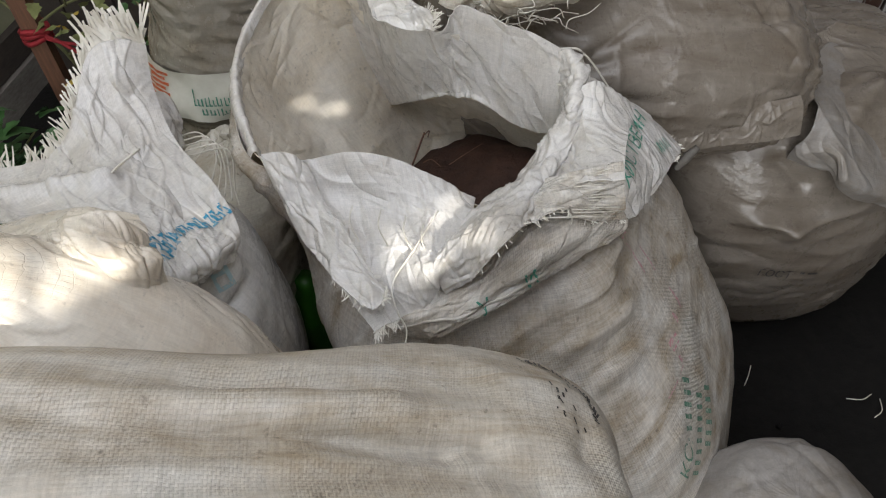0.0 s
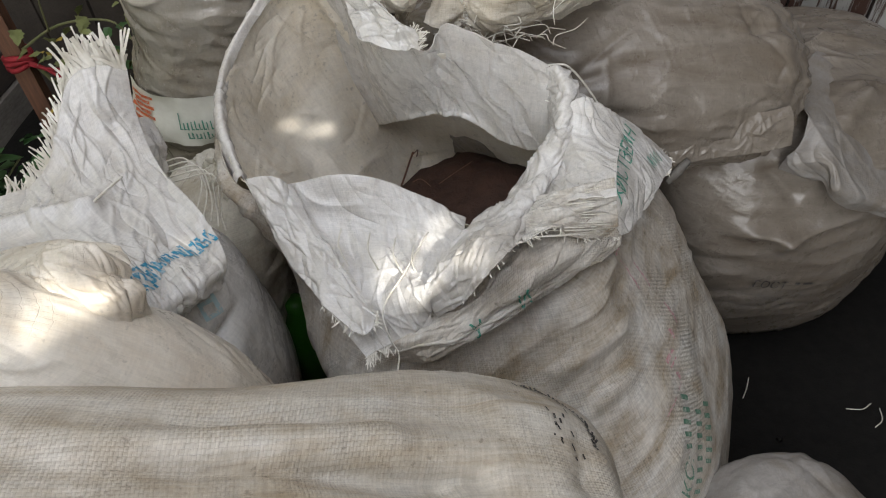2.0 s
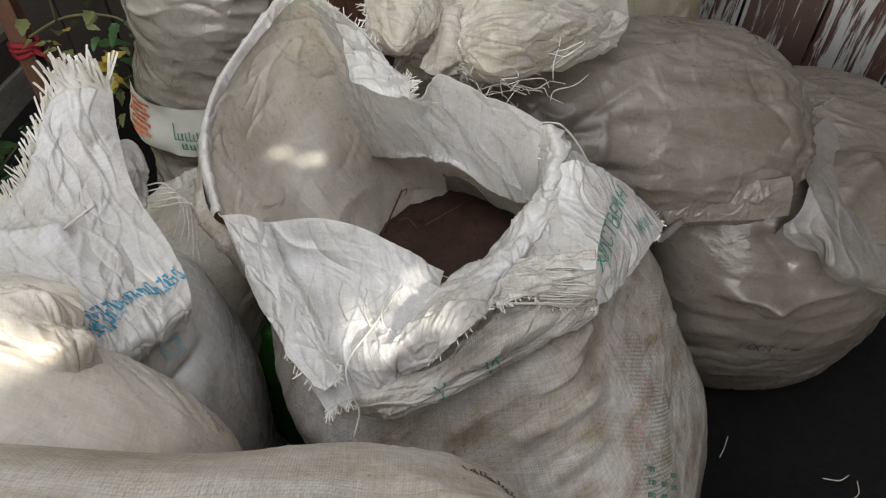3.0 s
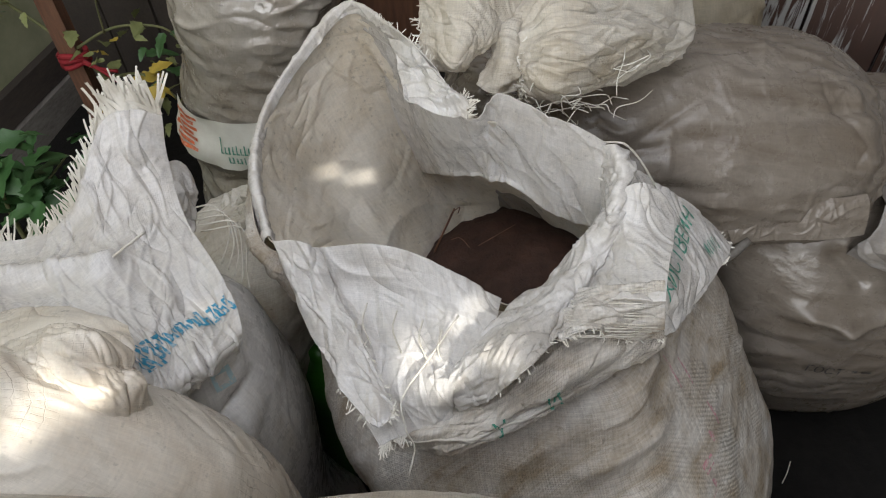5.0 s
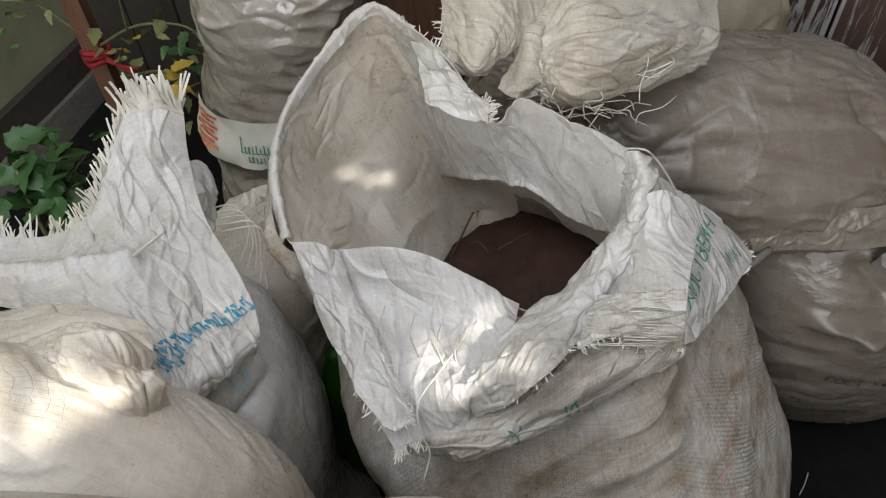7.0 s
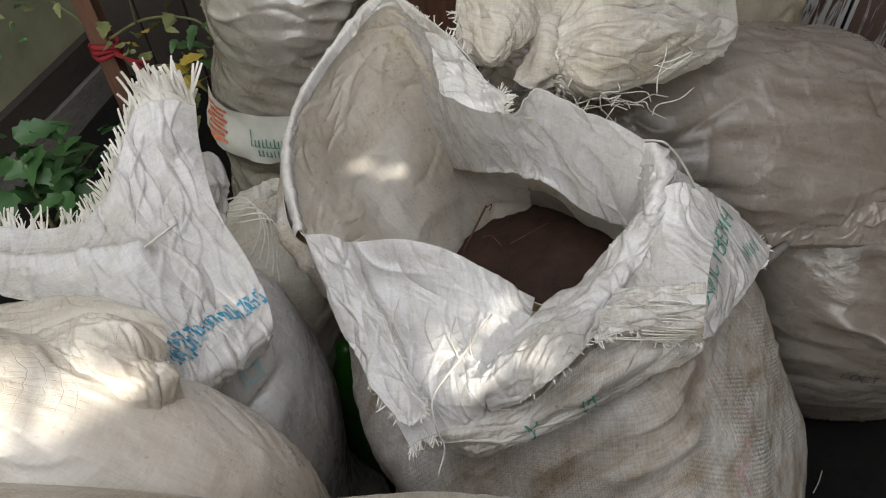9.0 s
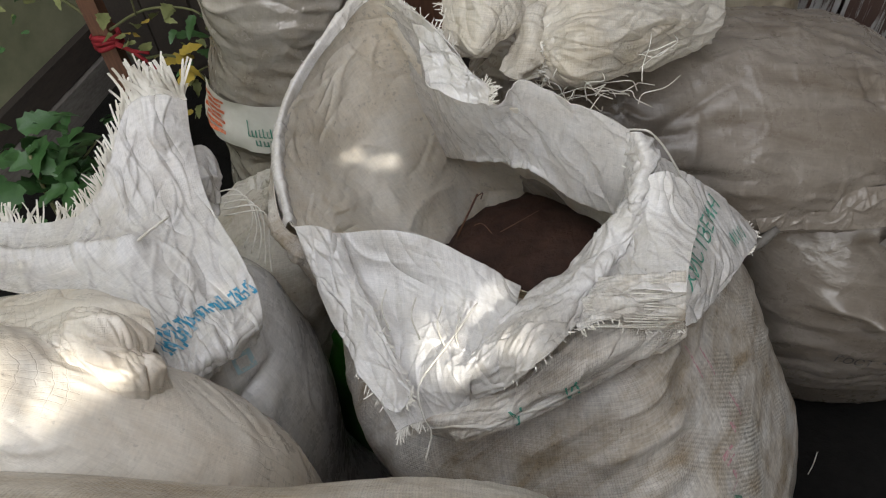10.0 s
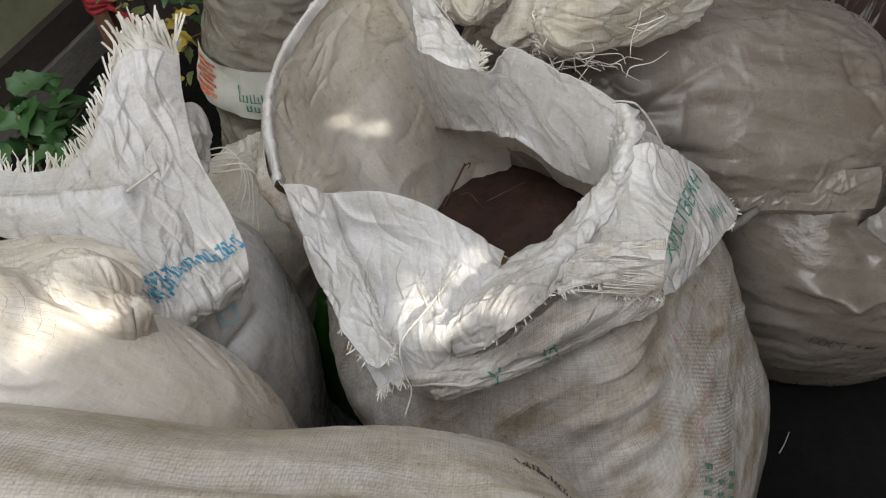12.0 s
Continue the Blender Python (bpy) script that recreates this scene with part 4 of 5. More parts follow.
# the wide sack behind on the other side
wide_sack = thing("wide_sack", "wide slumped sack of dusty shiny film with a torn hem", "sack")
Hs = [(0.02, 0.78, 0.50, 0.002, 0.002), (0.05, 0.78, 0.50, 0.085, 0.09), (0.12, 0.75, 0.475, 0.120, 0.115), (0.20, 0.735, 0.468, 0.135, 0.125), (0.32, 0.735, 0.468, 0.142, 0.130), (0.43, 0.735, 0.462, 0.145, 0.126), (0.51, 0.735, 0.452, 0.135, 0.112), (0.555, 0.735, 0.445, 0.085, 0.075), (0.572, 0.735, 0.44, 0.002, 0.002)]
P = cloth_grid([hoop(x, y, z, ry, rz, 16, 2.1) for x, y, z, ry, rz in Hs], 300, 300)
H_FOLDS = (((0.20, 0.62, 0.545), (0.502, 0.662, 0.561), 0.010, -0.010), ((0.22, 0.60, 0.51), (0.514, 0.621, 0.493), 0.010, -0.010), ((0.30, 0.663, 0.601), (0.20, 0.62, 0.56), 0.008, 0.008),
           ((0.233, 0.63, 0.559), (0.36, 0.686, 0.611), 0.008, -0.008), ((0.486, 0.703, 0.594), (0.502, 0.629, 0.514), 0.012, 0.010))
P = crumple(P, True, (0.0036, 0.0022, 0.0012), 0.07, 61, along=(1, -0.1, -0.2), stretch=3, folds=H_FOLDS, sharp=(700, 0.06, 0.0022, 0.0034), spread=0.7)
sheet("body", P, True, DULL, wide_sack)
H_HEM = [
    [(0.318, 0.604, 0.476), (0.374, 0.602, 0.480), (0.429, 0.598, 0.483), (0.476, 0.594, 0.488), (0.504, 0.596, 0.490)],
    [(0.347, 0.596, 0.451), (0.389, 0.593, 0.455), (0.433, 0.588, 0.463), (0.472, 0.583, 0.472), (0.507, 0.585, 0.478)],
    [(0.363, 0.588, 0.420), (0.398, 0.584, 0.428), (0.437, 0.578, 0.434), (0.478, 0.573, 0.439), (0.510, 0.574, 0.443)],
]
P = cloth_grid(H_HEM, 220, 100, False)
sheet("hem", crumple(P, False, (0.0009, 0.0007, 0.0006), 0.07, 63, sharp=(40, 0.03, 0.0022, 0.0012)), False, DULL, wide_sack)

# the squat printed sack on the soil
squat_sack = thing("squat_sack", "squat grey-brown woven sack with faint black print on the soil", "sack")
P = cloth_grid([oval(0.60, 0.75, 0, 0.02, 0.02), oval(0.60, 0.75, 0, 0.17, 0.16), oval(0.60, 0.75, 0.08, 0.22, 0.195), oval(0.60, 0.75, 0.22, 0.23, 0.20), oval(0.60, 0.76, 0.34, 0.22, 0.18), oval(0.61, 0.77, 0.42, 0.18, 0.14), oval(0.62, 0.78, 0.44, 0.08, 0.06), oval(0.62, 0.78, 0.44, 0.0004, 0.0004)], 300, 220)
I_FOLDS = (((0.45, 0.58, 0.30), (0.549, 0.563, 0.271), 0.014, 0.012), ((0.549, 0.563, 0.271), (0.671, 0.568, 0.305), 0.014, 0.014), ((0.584, 0.601, 0.387), (0.616, 0.573, 0.332), 0.016, -0.018),
           ((0.551, 0.578, 0.337), (0.518, 0.599, 0.366), 0.014, -0.012), ((0.62, 0.59, 0.37), (0.68, 0.60, 0.36), 0.012, 0.014), ((0.60, 0.62, 0.41), (0.66, 0.66, 0.43), 0.02, 0.02))
P = crumple(P, True, (0.005, 0.003, 0.001), 0.10, 71, along=(1, 0, 0), folds=I_FOLDS, sharp=(220, 0.10, 0.005, 0.004), spread=0.3)
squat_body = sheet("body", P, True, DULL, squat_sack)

I_TOP = [
    [(0.566, 0.694, 0.444), (0.626, 0.751, 0.444), (0.679, 0.787, 0.438), (0.738, 0.789, 0.405), (0.805, 0.772, 0.356)],
    [(0.548, 0.620, 0.446), (0.584, 0.643, 0.442), (0.634, 0.667, 0.426), (0.683, 0.673, 0.395), (0.748, 0.663, 0.352)],
    [(0.536, 0.589, 0.419), (0.554, 0.565, 0.433), (0.605, 0.585, 0.408), (0.653, 0.590, 0.376), (0.713, 0.587, 0.337)],
    [(0.522, 0.593, 0.395), (0.555, 0.551, 0.421), (0.570, 0.532, 0.399), (0.634, 0.539, 0.357), (0.706, 0.549, 0.319)],
    [(0.533, 0.611, 0.359), (0.571, 0.568, 0.377), (0.584, 0.545, 0.359), (0.653, 0.550, 0.315), (0.723, 0.549, 0.281)],
]
P = crumple(cloth_grid(I_TOP, 180, 160, False), False, (0.002, 0.001, 0.0006), 0.09, 73, along=(0.5, -0.6, -0.5), sharp=(22, 0.11, 0.007, 0.004))
sheet("slack_top", P, False, SLACK, squat_sack, "paler slack grey top")

# the small grey sack
small_sack = thing("small_sack", "small low grey sack lying against the open sack", "sack")
P = cloth_grid([oval(0.36, 0.10, 0, 0.02, 0.02), oval(0.36, 0.10, 0, 0.11, 0.11), oval(0.37, 0.11, 0.12, 0.14, 0.15), oval(0.37, 0.13, 0.23, 0.12, 0.13), oval(0.37, 0.15, 0.29, 0.065, 0.08), oval(0.37, 0.16, 0.305, 0.0004, 0.0004)], 160, 120)
sheet("body", crumple(P, True, (0.004, 0.002, 0.001), 0.08, 81), True, SLACK, small_sack)

# the twisted empty sack on top: two lobes and a strip between them
twisted_sack = thing("twisted_sack", "twisted off-white woven sack draped over the wide sack", "sack")
G_LEFT = [
    [(-0.001, 0.732, 0.726), (0.046, 0.694, 0.745), (0.111, 0.720, 0.729)],
    [(-0.002, 0.684, 0.710), (0.043, 0.642, 0.734), (0.098, 0.672, 0.713)],
    [(-0.003, 0.651, 0.695), (0.036, 0.609, 0.718), (0.073, 0.634, 0.700)],
    [(0.001, 0.630, 0.683), (0.028, 0.596, 0.700), (0.050, 0.616, 0.691)],
    [(0.015, 0.615, 0.677), (0.026, 0.603, 0.680), (0.039, 0.610, 0.680)],
]
G_STRIP = [
    [(0.089, 0.681, 0.702), (0.098, 0.668, 0.710), (0.112, 0.681, 0.701)],
    [(0.072, 0.639, 0.684), (0.082, 0.621, 0.696), (0.096, 0.634, 0.687)],
    [(0.053, 0.599, 0.663), (0.069, 0.582, 0.668), (0.090, 0.595, 0.662)],
]
G_RIGHT = [
    [(0.110, 0.729, 0.724), (0.155, 0.710, 0.733), (0.208, 0.736, 0.716), (0.265, 0.763, 0.700), (0.313, 0.790, 0.683)],
    [(0.093, 0.672, 0.707), (0.129, 0.644, 0.729), (0.176, 0.652, 0.716), (0.237, 0.682, 0.689), (0.298, 0.739, 0.665)],
    [(0.087, 0.630, 0.690), (0.126, 0.603, 0.713), (0.178, 0.619, 0.700), (0.241, 0.656, 0.673), (0.296, 0.707, 0.651)],
    [(0.089, 0.605, 0.675), (0.125, 0.583, 0.689), (0.174, 0.607, 0.676), (0.230, 0.647, 0.659), (0.285, 0.689, 0.642)],
    [(0.092, 0.598, 0.656), (0.123, 0.587, 0.659), (0.173, 0.614, 0.649), (0.228, 0.648, 0.639), (0.279, 0.685, 0.632)],
    [(0.100, 0.633, 0.626), (0.133, 0.630, 0.624), (0.185, 0.654, 0.618), (0.240, 0.681, 0.615), (0.289, 0.710, 0.614)],
]
G_LOBE = crumple(cloth_grid(G_LEFT, 120, 160, False), False, (0.0008, 0.0006, 0.0005), 0.06, 98, along=(0.5, -0.6, -0.2), sharp=(60, 0.07, 0.0022, 0.0020), spread=0.2)
sheet("lobe", G_LOBE, False, TWIST, twisted_sack)
sheet("strip", crumple(cloth_grid(G_STRIP, 50, 120, False), False, (0.002, 0.0015, 0.001), 0.04, 92, sharp=(30, 0.05, 0.003, 0.003)), False, TWIST, twisted_sack)
G_FOLDS = (((0.10, 0.63, 0.715), (0.27, 0.69, 0.66), 0.008, -0.006), ((0.11, 0.60, 0.69), (0.25, 0.67, 0.655), 0.007, -0.006), ((0.13, 0.65, 0.72), (0.26, 0.71, 0.68), 0.008, 0.006))
G_MAIN = crumple(cloth_grid(G_RIGHT, 220, 220, False), False, (0.0008, 0.0006, 0.0005), 0.06, 97, along=(0.9, 0.40, -0.25), stretch=6, folds=G_FOLDS, sharp=(140, 0.10, 0.0024, 0.0026), spread=0.10)
sheet("main_lobe", G_MAIN, False, TWIST, twisted_sack)

# the beige sack against the far wall
beige_sack = thing("beige_sack", "tall beige woven sack leaning by the plank wall", "sack")
P = cloth_grid([oval(0.38, 1.03, 0, 0.0004, 0.0004), oval(0.38, 1.03, 0, 0.12, 0.07), oval(0.38, 1.03, 0.15, 0.15, 0.085), oval(0.38, 1.03, 0.40, 0.15, 0.085), oval(0.37, 1.03, 0.53, 0.125, 0.07), oval(0.36, 1.03, 0.585, 0.07, 0.04), oval(0.36, 1.03, 0.60, 0.0004, 0.0004)], 160, 120)
sheet("body", crumple(P, True, (0.005, 0.003, 0.001), 0.09, 95, sharp=(40, 0.09, 0.006, 0.004)), True, CREAM_DULL, beige_sack)


# ---- far wall, film wall, post ----
def peeling(name):
    """Old white paint flaking from brown boards, drawn out along the grain."""
    n = Nodes(name)
    ob = n.coords("Object")
    grain = n.noise(1.0, 6, 0.7, n.scaled(ob, (90, 90, 7)), 0.6)
    patch = n.noise(1.0, 4, 0.6, n.scaled(ob, (12, 12, 3)), 0.4)
    flake = n.ramp(n.math("ADD", n.math("MULTIPLY", grain, 0.55), n.math("MULTIPLY", patch, 0.55)), (0.55, 0.0), (0.585, 1.0))
    rand = n.add("ObjectInfo").outputs["Random"]
    bare = n.math("MULTIPLY", flake, n.ramp(rand, (0.2, 1.0), (0.8, 0.75)))
    wood = n.mix(grain, (0.10, 0.045, 0.028), (0.045, 0.026, 0.02))
    paint = n.mix(n.noise(30, 4, 0.6, ob), (0.50, 0.49, 0.47), (0.34, 0.33, 0.31))
    n.set(Base_Color=n.mix(bare, paint, wood), Roughness=0.7, Normal=n.bump(n.math("SUBTRACT", 1.0, flake), 0.5, 0.002))
    return n.mat


PEELING = peeling("peeling_paint")
FILM_WALL = plain("greenish_film", (0.13, 0.14, 0.082), (0.28, 0.28, 0.19), 7, 0.35, 0.1, 0.004)
DARK_WOOD = plain("dark_wood", (0.026, 0.021, 0.018), (0.05, 0.04, 0.032), 30, 0.7, 0.4, 0.002, (6, 0.6, 6))

north = tagged(new("wall_north"), "old plank wall with peeling white paint", "wall", kind="structure")
bm = bmesh.new()
box(bm, (-1.2, 1.64, -0.1), (2.06, 1.70, 2.29))
part("backing", bm, DARK_WOOD, north, smooth=False)
north.matrix_world = Matrix.Translation((-0.95, 1.62, 0)) @ Matrix.Rotation(radians(-18.2), 4, "Z") @ Matrix.Translation((0.95, -1.62, 0))
rnd = random.Random(11)
x = -1.15
while x < 2.05:
    w = rnd.uniform(0.13, 0.16)
    bm = bmesh.new()
    box(bm, (x, 1.60 + rnd.uniform(0, 0.006), -0.05), (min(x + w - 0.006, 2.06), 1.636, 2.29))
    bmesh.ops.bevel(bm, geom=bm.edges[:], offset=0.002, segments=1)
    part("plank", bm, PEELING if x > 0.12 else DARK_WOOD, north, smooth=False)
    x += w

# the film wall on the other side runs along a line on the ground; its foot is a pair of boards
W0, W1 = Vector((-0.815, 1.62, 0)), Vector((-1.99, -2.12, 0))
along_w = (W1 - W0).normalized()
face_w = Vector((-along_w.y, along_w.x, 0))
wall_turn = Matrix.Translation(W0) @ Matrix((along_w, face_w, (0, 0, 1))).transposed().to_4x4()
long_w = (W1 - W0).length
west = tagged(new("wall_west"), "cloudy greenish film wall over grey foot boards", "wall", kind="structure")
bm = bmesh.new()
box(bm, (0, -0.030, -0.05), (long_w, -0.010, 2.3), wall_turn)
part("film", bm, FILM_WALL, west, smooth=False)
for nm, z0, z1, y0, y1, mt in (("foot_board", -0.05, 0.075, -0.009, 0.022, GREY_WOOD), ("rail", 0.079, 0.15, -0.009, 0.012, DARK_WOOD)):
    bm = bmesh.new()
    box(bm, (0.02, y0, z0), (long_w - 0.02, y1, z1), wall_turn)
    bmesh.ops.bevel(bm, geom=bm.edges[:], offset=0.003, segments=2)
    part(nm, bm, mt, west, smooth=False)

bm = bmesh.new()
box(bm, (-0.11, 1.02, -0.05), (0.0, 1.12, 2.29))
bmesh.ops.bevel(bm, geom=bm.edges[:], offset=0.006, segments=2)
for v in bm.verts:
    v.co += 0.002 * noise.noise_vector(v.co * 9)
tagged(part("wooden_post", bm, BROWN_WOOD, smooth=False), "square brown wooden post behind the sacks", "post")
bm = bmesh.new()
box(bm, (0.012, 1.05, -0.05), (0.06, 1.12, 2.29))
bmesh.ops.bevel(bm, geom=bm.edges[:], offset=0.004, segments=2)
tagged(part("dark_batten", bm, DARK_WOOD, smooth=False), "dark narrow wooden batten beside the post", "batten")


# ---- writing and prints, laid on the cloth ----
from mathutils.bvhtree import BVHTree


def tree_of(*obs):
    verts, polys = [], []
    for ob in obs:
        off = len(verts)
        verts += [v.co.copy() for v in ob.data.vertices]
        polys += [[off + i for i in p.vertices] for p in ob.data.polygons]
    return BVHTree.FromPolygons(verts, polys)


def glyphs(text, size, slant=0.0):
    """Flat outlines of a text, as vertices and faces, centred."""
    cu = bpy.data.curves.new("writing", "FONT")
    cu.body, cu.size, cu.align_x, cu.align_y, cu.shear = text, size, "CENTER", "CENTER", slant
    cu.resolution_u = 3
    tmp = new("writing", cu)
    me = bpy.data.meshes.new_from_object(tmp.evaluated_get(bpy.context.evaluated_depsgraph_get()))
    bm = bmesh.new()
    bm.from_mesh(me)
    bmesh.ops.triangulate(bm, faces=bm.faces[:])
    for _ in range(4):
        long = [e for e in bm.edges if e.calc_length() > 0.003]
        if not long:
            break
        bmesh.ops.subdivide_edges(bm, edges=long, cuts=1)
        bmesh.ops.triangulate(bm, faces=bm.faces[:])
    bm.verts.index_update()
    got = [tuple(v.co[:2]) for v in bm.verts], [tuple(v.index for v in f.verts) for f in bm.faces]
    bm.free()
    bpy.data.objects.remove(tmp)
    bpy.data.curves.remove(cu)
    bpy.data.meshes.remove(me)
    return got


def bars(*rects):
    """Bars (x, y, width, height), cut so that they bend with the cloth."""
    vs, fs = [], []
    for x, y, w, h in rects:
        nx, ny = max(1, int(w / 0.004)), max(1, int(h / 0.004))
        o = len(vs)
        vs += [(x + w * i / nx, y + h * j / ny) for j in range(ny + 1) for i in range(nx + 1)]
        fs += [(o + j * (nx + 1) + i, o + j * (nx + 1) + i + 1, o + (j + 1) * (nx + 1) + i + 1, o + (j + 1) * (nx + 1) + i) for j in range(ny) for i in range(nx)]
    return vs, fs


def lay(name, shape, tree, at, right, normal, material, parent, label="", lift=0.0024):
    """Lay flat outlines on a surface: each vertex goes along the normal until it meets the cloth."""
    n = Vector(normal).normalized()
    r = (Vector(right) - n * n.dot(Vector(right))).normalized()
    u = n.cross(r)
    bm = bmesh.new()
    ok = {}
    for i, (x, y) in enumerate(shape[0]):
        p = Vector(at) + r * x + u * y
        hit, hn, _, _ = tree.ray_cast(p + n * 0.06, -n, 0.14)
        if hit is not None:
            hn = hn if hn.dot(n) > 0 else -hn
            ok[i] = bm.verts.new(hit + hn * lift)
    for f in shape[1]:
        if all(i in ok for i in f):
            try:
                bm.faces.new([ok[i] for i in f])
            except ValueError:
                pass
    return part(name, bm, material, parent, label)


def ink(name, col, faded=0.3):
    n = Nodes(name)
    wear = n.ramp(n.noise(260, 3, 0.6, n.coords("Object")), (0.50, 0.0), (0.62, 1.0))
    n.set(Base_Color=n.mix(n.math("MULTIPLY", wear, faded), col, (0.55, 0.53, 0.48)), Roughness=0.5)
    return n.mat


GREEN_INK = ink("green_ink", (0.05, 0.24, 0.17), 0.45)
DARK_GREEN_INK = ink("dark_green_ink", (0.08, 0.17, 0.12), 0.5)
PINK_INK = ink("pink_ink", (0.50, 0.25, 0.27), 0.8)
BLACK_INK = ink("black_ink", (0.018, 0.016, 0.015), 0.2)
BLUE_INK = ink("blue_ink", (0.02, 0.22, 0.36), 0.5)
PALE_BLUE_INK = ink("pale_blue_ink", (0.36, 0.50, 0.54), 1.0)
ORANGE_INK = ink("orange_ink", (0.60, 0.13, 0.04), 0.5)
LABEL_PAPER = plain("label_paper", (0.80, 0.80, 0.74), (0.66, 0.65, 0.58), 40, 0.5)
YELLOW_INK = ink("yellow_ink", (0.60, 0.50, 0.05), 0.3)

band_sheet_tree, hem_tree, open_tree = tree_of(letter_band), tree_of(lower_cuff), tree_of(open_body)
lay("print", glyphs("ХИСТВЕНН", 0.0235, 0.15), band_sheet_tree, (0.243, 0.467, 0.557), (0.058, 0.133, -0.026), (0.45, -0.45, 0.78), GREEN_INK, letter_band, "green printed letters")
lay("print", bars(*[(0.0048 * k - 0.014, 0.002 * (k % 2), 0.0016, 0.013) for k in range(7)]), band_sheet_tree, (0.292, 0.495, 0.517), (0.035, 0.05, -0.03), (0.45, -0.45, 0.78), GREEN_INK, letter_band)
lay("print", glyphs("И", 0.021), hem_tree, (0.098, 0.320, 0.540), (0.8, 0.5, 0.05), (0.1, -0.65, 0.75), GREEN_INK, lower_cuff)
lay("print", glyphs("У", 0.021), hem_tree, (0.051, 0.298, 0.534), (0.8, 0.4, 0.0), (0.1, -0.65, 0.75), GREEN_INK, lower_cuff)
KC_R, KC_N = (0.62, 0.33, 0.70), (0.55, -0.80, 0.25)
lay("print", glyphs("КС:", 0.026, 0.3), open_tree, (0.262, 0.212, 0.322), KC_R, KC_N, DARK_GREEN_INK, open_body, "dark green printed letters")
for k, (dx, dy, wd) in enumerate(((0.030, 0.002, 0.055), (-0.015, -0.028, 0.09), (0.015, -0.054, 0.07))):
    lay("print", bars(*[(dx + 0.011 * j, dy - 0.006, 0.0045, 0.016) for j in range(int(wd / 0.011))]), open_tree, (0.262, 0.212, 0.322), KC_R, KC_N, DARK_GREEN_INK, open_body)
for at, w, h in (((0.271, 0.308, 0.41), 0.012, 0.005), ((0.274, 0.305, 0.402), 0.010, 0.003), ((0.292, 0.325, 0.43), 0.003, 0.014), ((0.300, 0.345, 0.44), 0.002, 0.030), ((0.240, 0.372, 0.485), 0.0014, 0.040), ((0.262, 0.375, 0.480), 0.0014, 0.035), ((0.225, 0.392, 0.50), 0.008, 0.002), ((0.285, 0.290, 0.40), 0.003, 0.010), ((0.255, 0.27, 0.38), 0.030, 0.0012)):
    lay("print", bars((-w / 2, -h / 2, w, h), (w * 0.7, -h / 3, w * 0.5, h * 0.6)), open_tree, at, (0.8, 0.55, 0.2), (0.4, -0.55, 0.73), PINK_INK, open_body, "faded pink print")

squat_tree = tree_of(squat_body)
lay("print", glyphs("ГОСТ", 0.020), squat_tree, (0.545, 0.545, 0.181), (1, 0, -0.14), (-0.1, -1, 0.05), BLACK_INK, squat_sack, "faint black print", 0.004)
lay("print", bars((0.0, 0, 0.007, 0.004), (0.013, 0, 0.016, 0.003)), squat_tree, (0.585, 0.545, 0.176), (1, 0, -0.14), (-0.05, -1, 0.05), BLACK_INK, squat_sack)

flap_tree = tree_of(folded_top)
BLUE_PATH = [(-0.176, 0.391, 0.61), (-0.188, 0.380, 0.608), (-0.200, 0.366, 0.614), (-0.209, 0.352, 0.621), (-0.215, 0.338, 0.628), (-0.221, 0.322, 0.634), (-0.226, 0.309, 0.637)]
for k, (a, b) in enumerate(zip(BLUE_PATH, BLUE_PATH[1:])):
    d = Vector(b) - Vector(a)
    hgt = (0.018, 0.020, 0.012, 0.012, 0.020, 0.026)[k]
    L = d.length
    strokes = [(L * f, -hgt / 2 + hgt * o, L * 0.09, hgt * h) for f, o, h in ((0.0, 0, 1), (0.22, 0.1, 0.5), (0.40, 0.4, 0.6), (0.60, 0, 0.9), (0.82, 0.2, 0.7))]
    strokes += [(L * f, -hgt / 2 + hgt * o, L * 0.2, hgt * 0.14) for f, o in ((0.02, 0.85), (0.1, 0.1), (0.40, 0.45), (0.62, 0.0), (0.66, 0.8))]
    lay("print", bars(*strokes), flap_tree, a, d, (0.2, -0.2, 0.95), BLUE_INK, folded_top, "blue printed band")
body_tree = tree_of(fringed_body)
lay("print", bars((0, 0, 0.004, 0.03), (0.004, 0.026, 0.012, 0.004), (0.014, 0.0, 0.004, 0.028), (0.004, 0.0, 0.012, 0.004), (0.004, 0.013, 0.010, 0.004)), body_tree, (-0.185, 0.315, 0.575), (0.9, 0.4, 0.1), (0.3, -0.7, 0.65), PALE_BLUE_INK, fringed_body, "washed-out blue print")

# the printed band round the tall sack
band_tree = tree_of(banded_body)


def round_band(name, a0, a1, z0, z1, material, parent, label="", lift=0.002, slope=0.0):
    bm, n, m = bmesh.new(), max(2, int(abs(a1 - a0) / 3)), 5
    rows = []
    for j in range(m + 1):
        row = []
        for i in range(n + 1):
            t = radians(a0 + (a1 - a0) * i / n)
            d = Vector((math.cos(t), math.sin(t), 0))
            o = Vector((-0.25, 0.93, z0 + (z1 - z0) * j / m + slope * i / n))
            hit, _, _, _ = band_tree.ray_cast(o + d * 0.4, -d)
            row.append(bm.verts.new(hit + d * lift))
        rows.append(row)
    for r0, r1 in zip(rows, rows[1:]):
        for i in range(n):
            bm.faces.new((r0[i], r0[i + 1], r1[i + 1], r1[i]))
    return part(name, bm, material, parent, label)


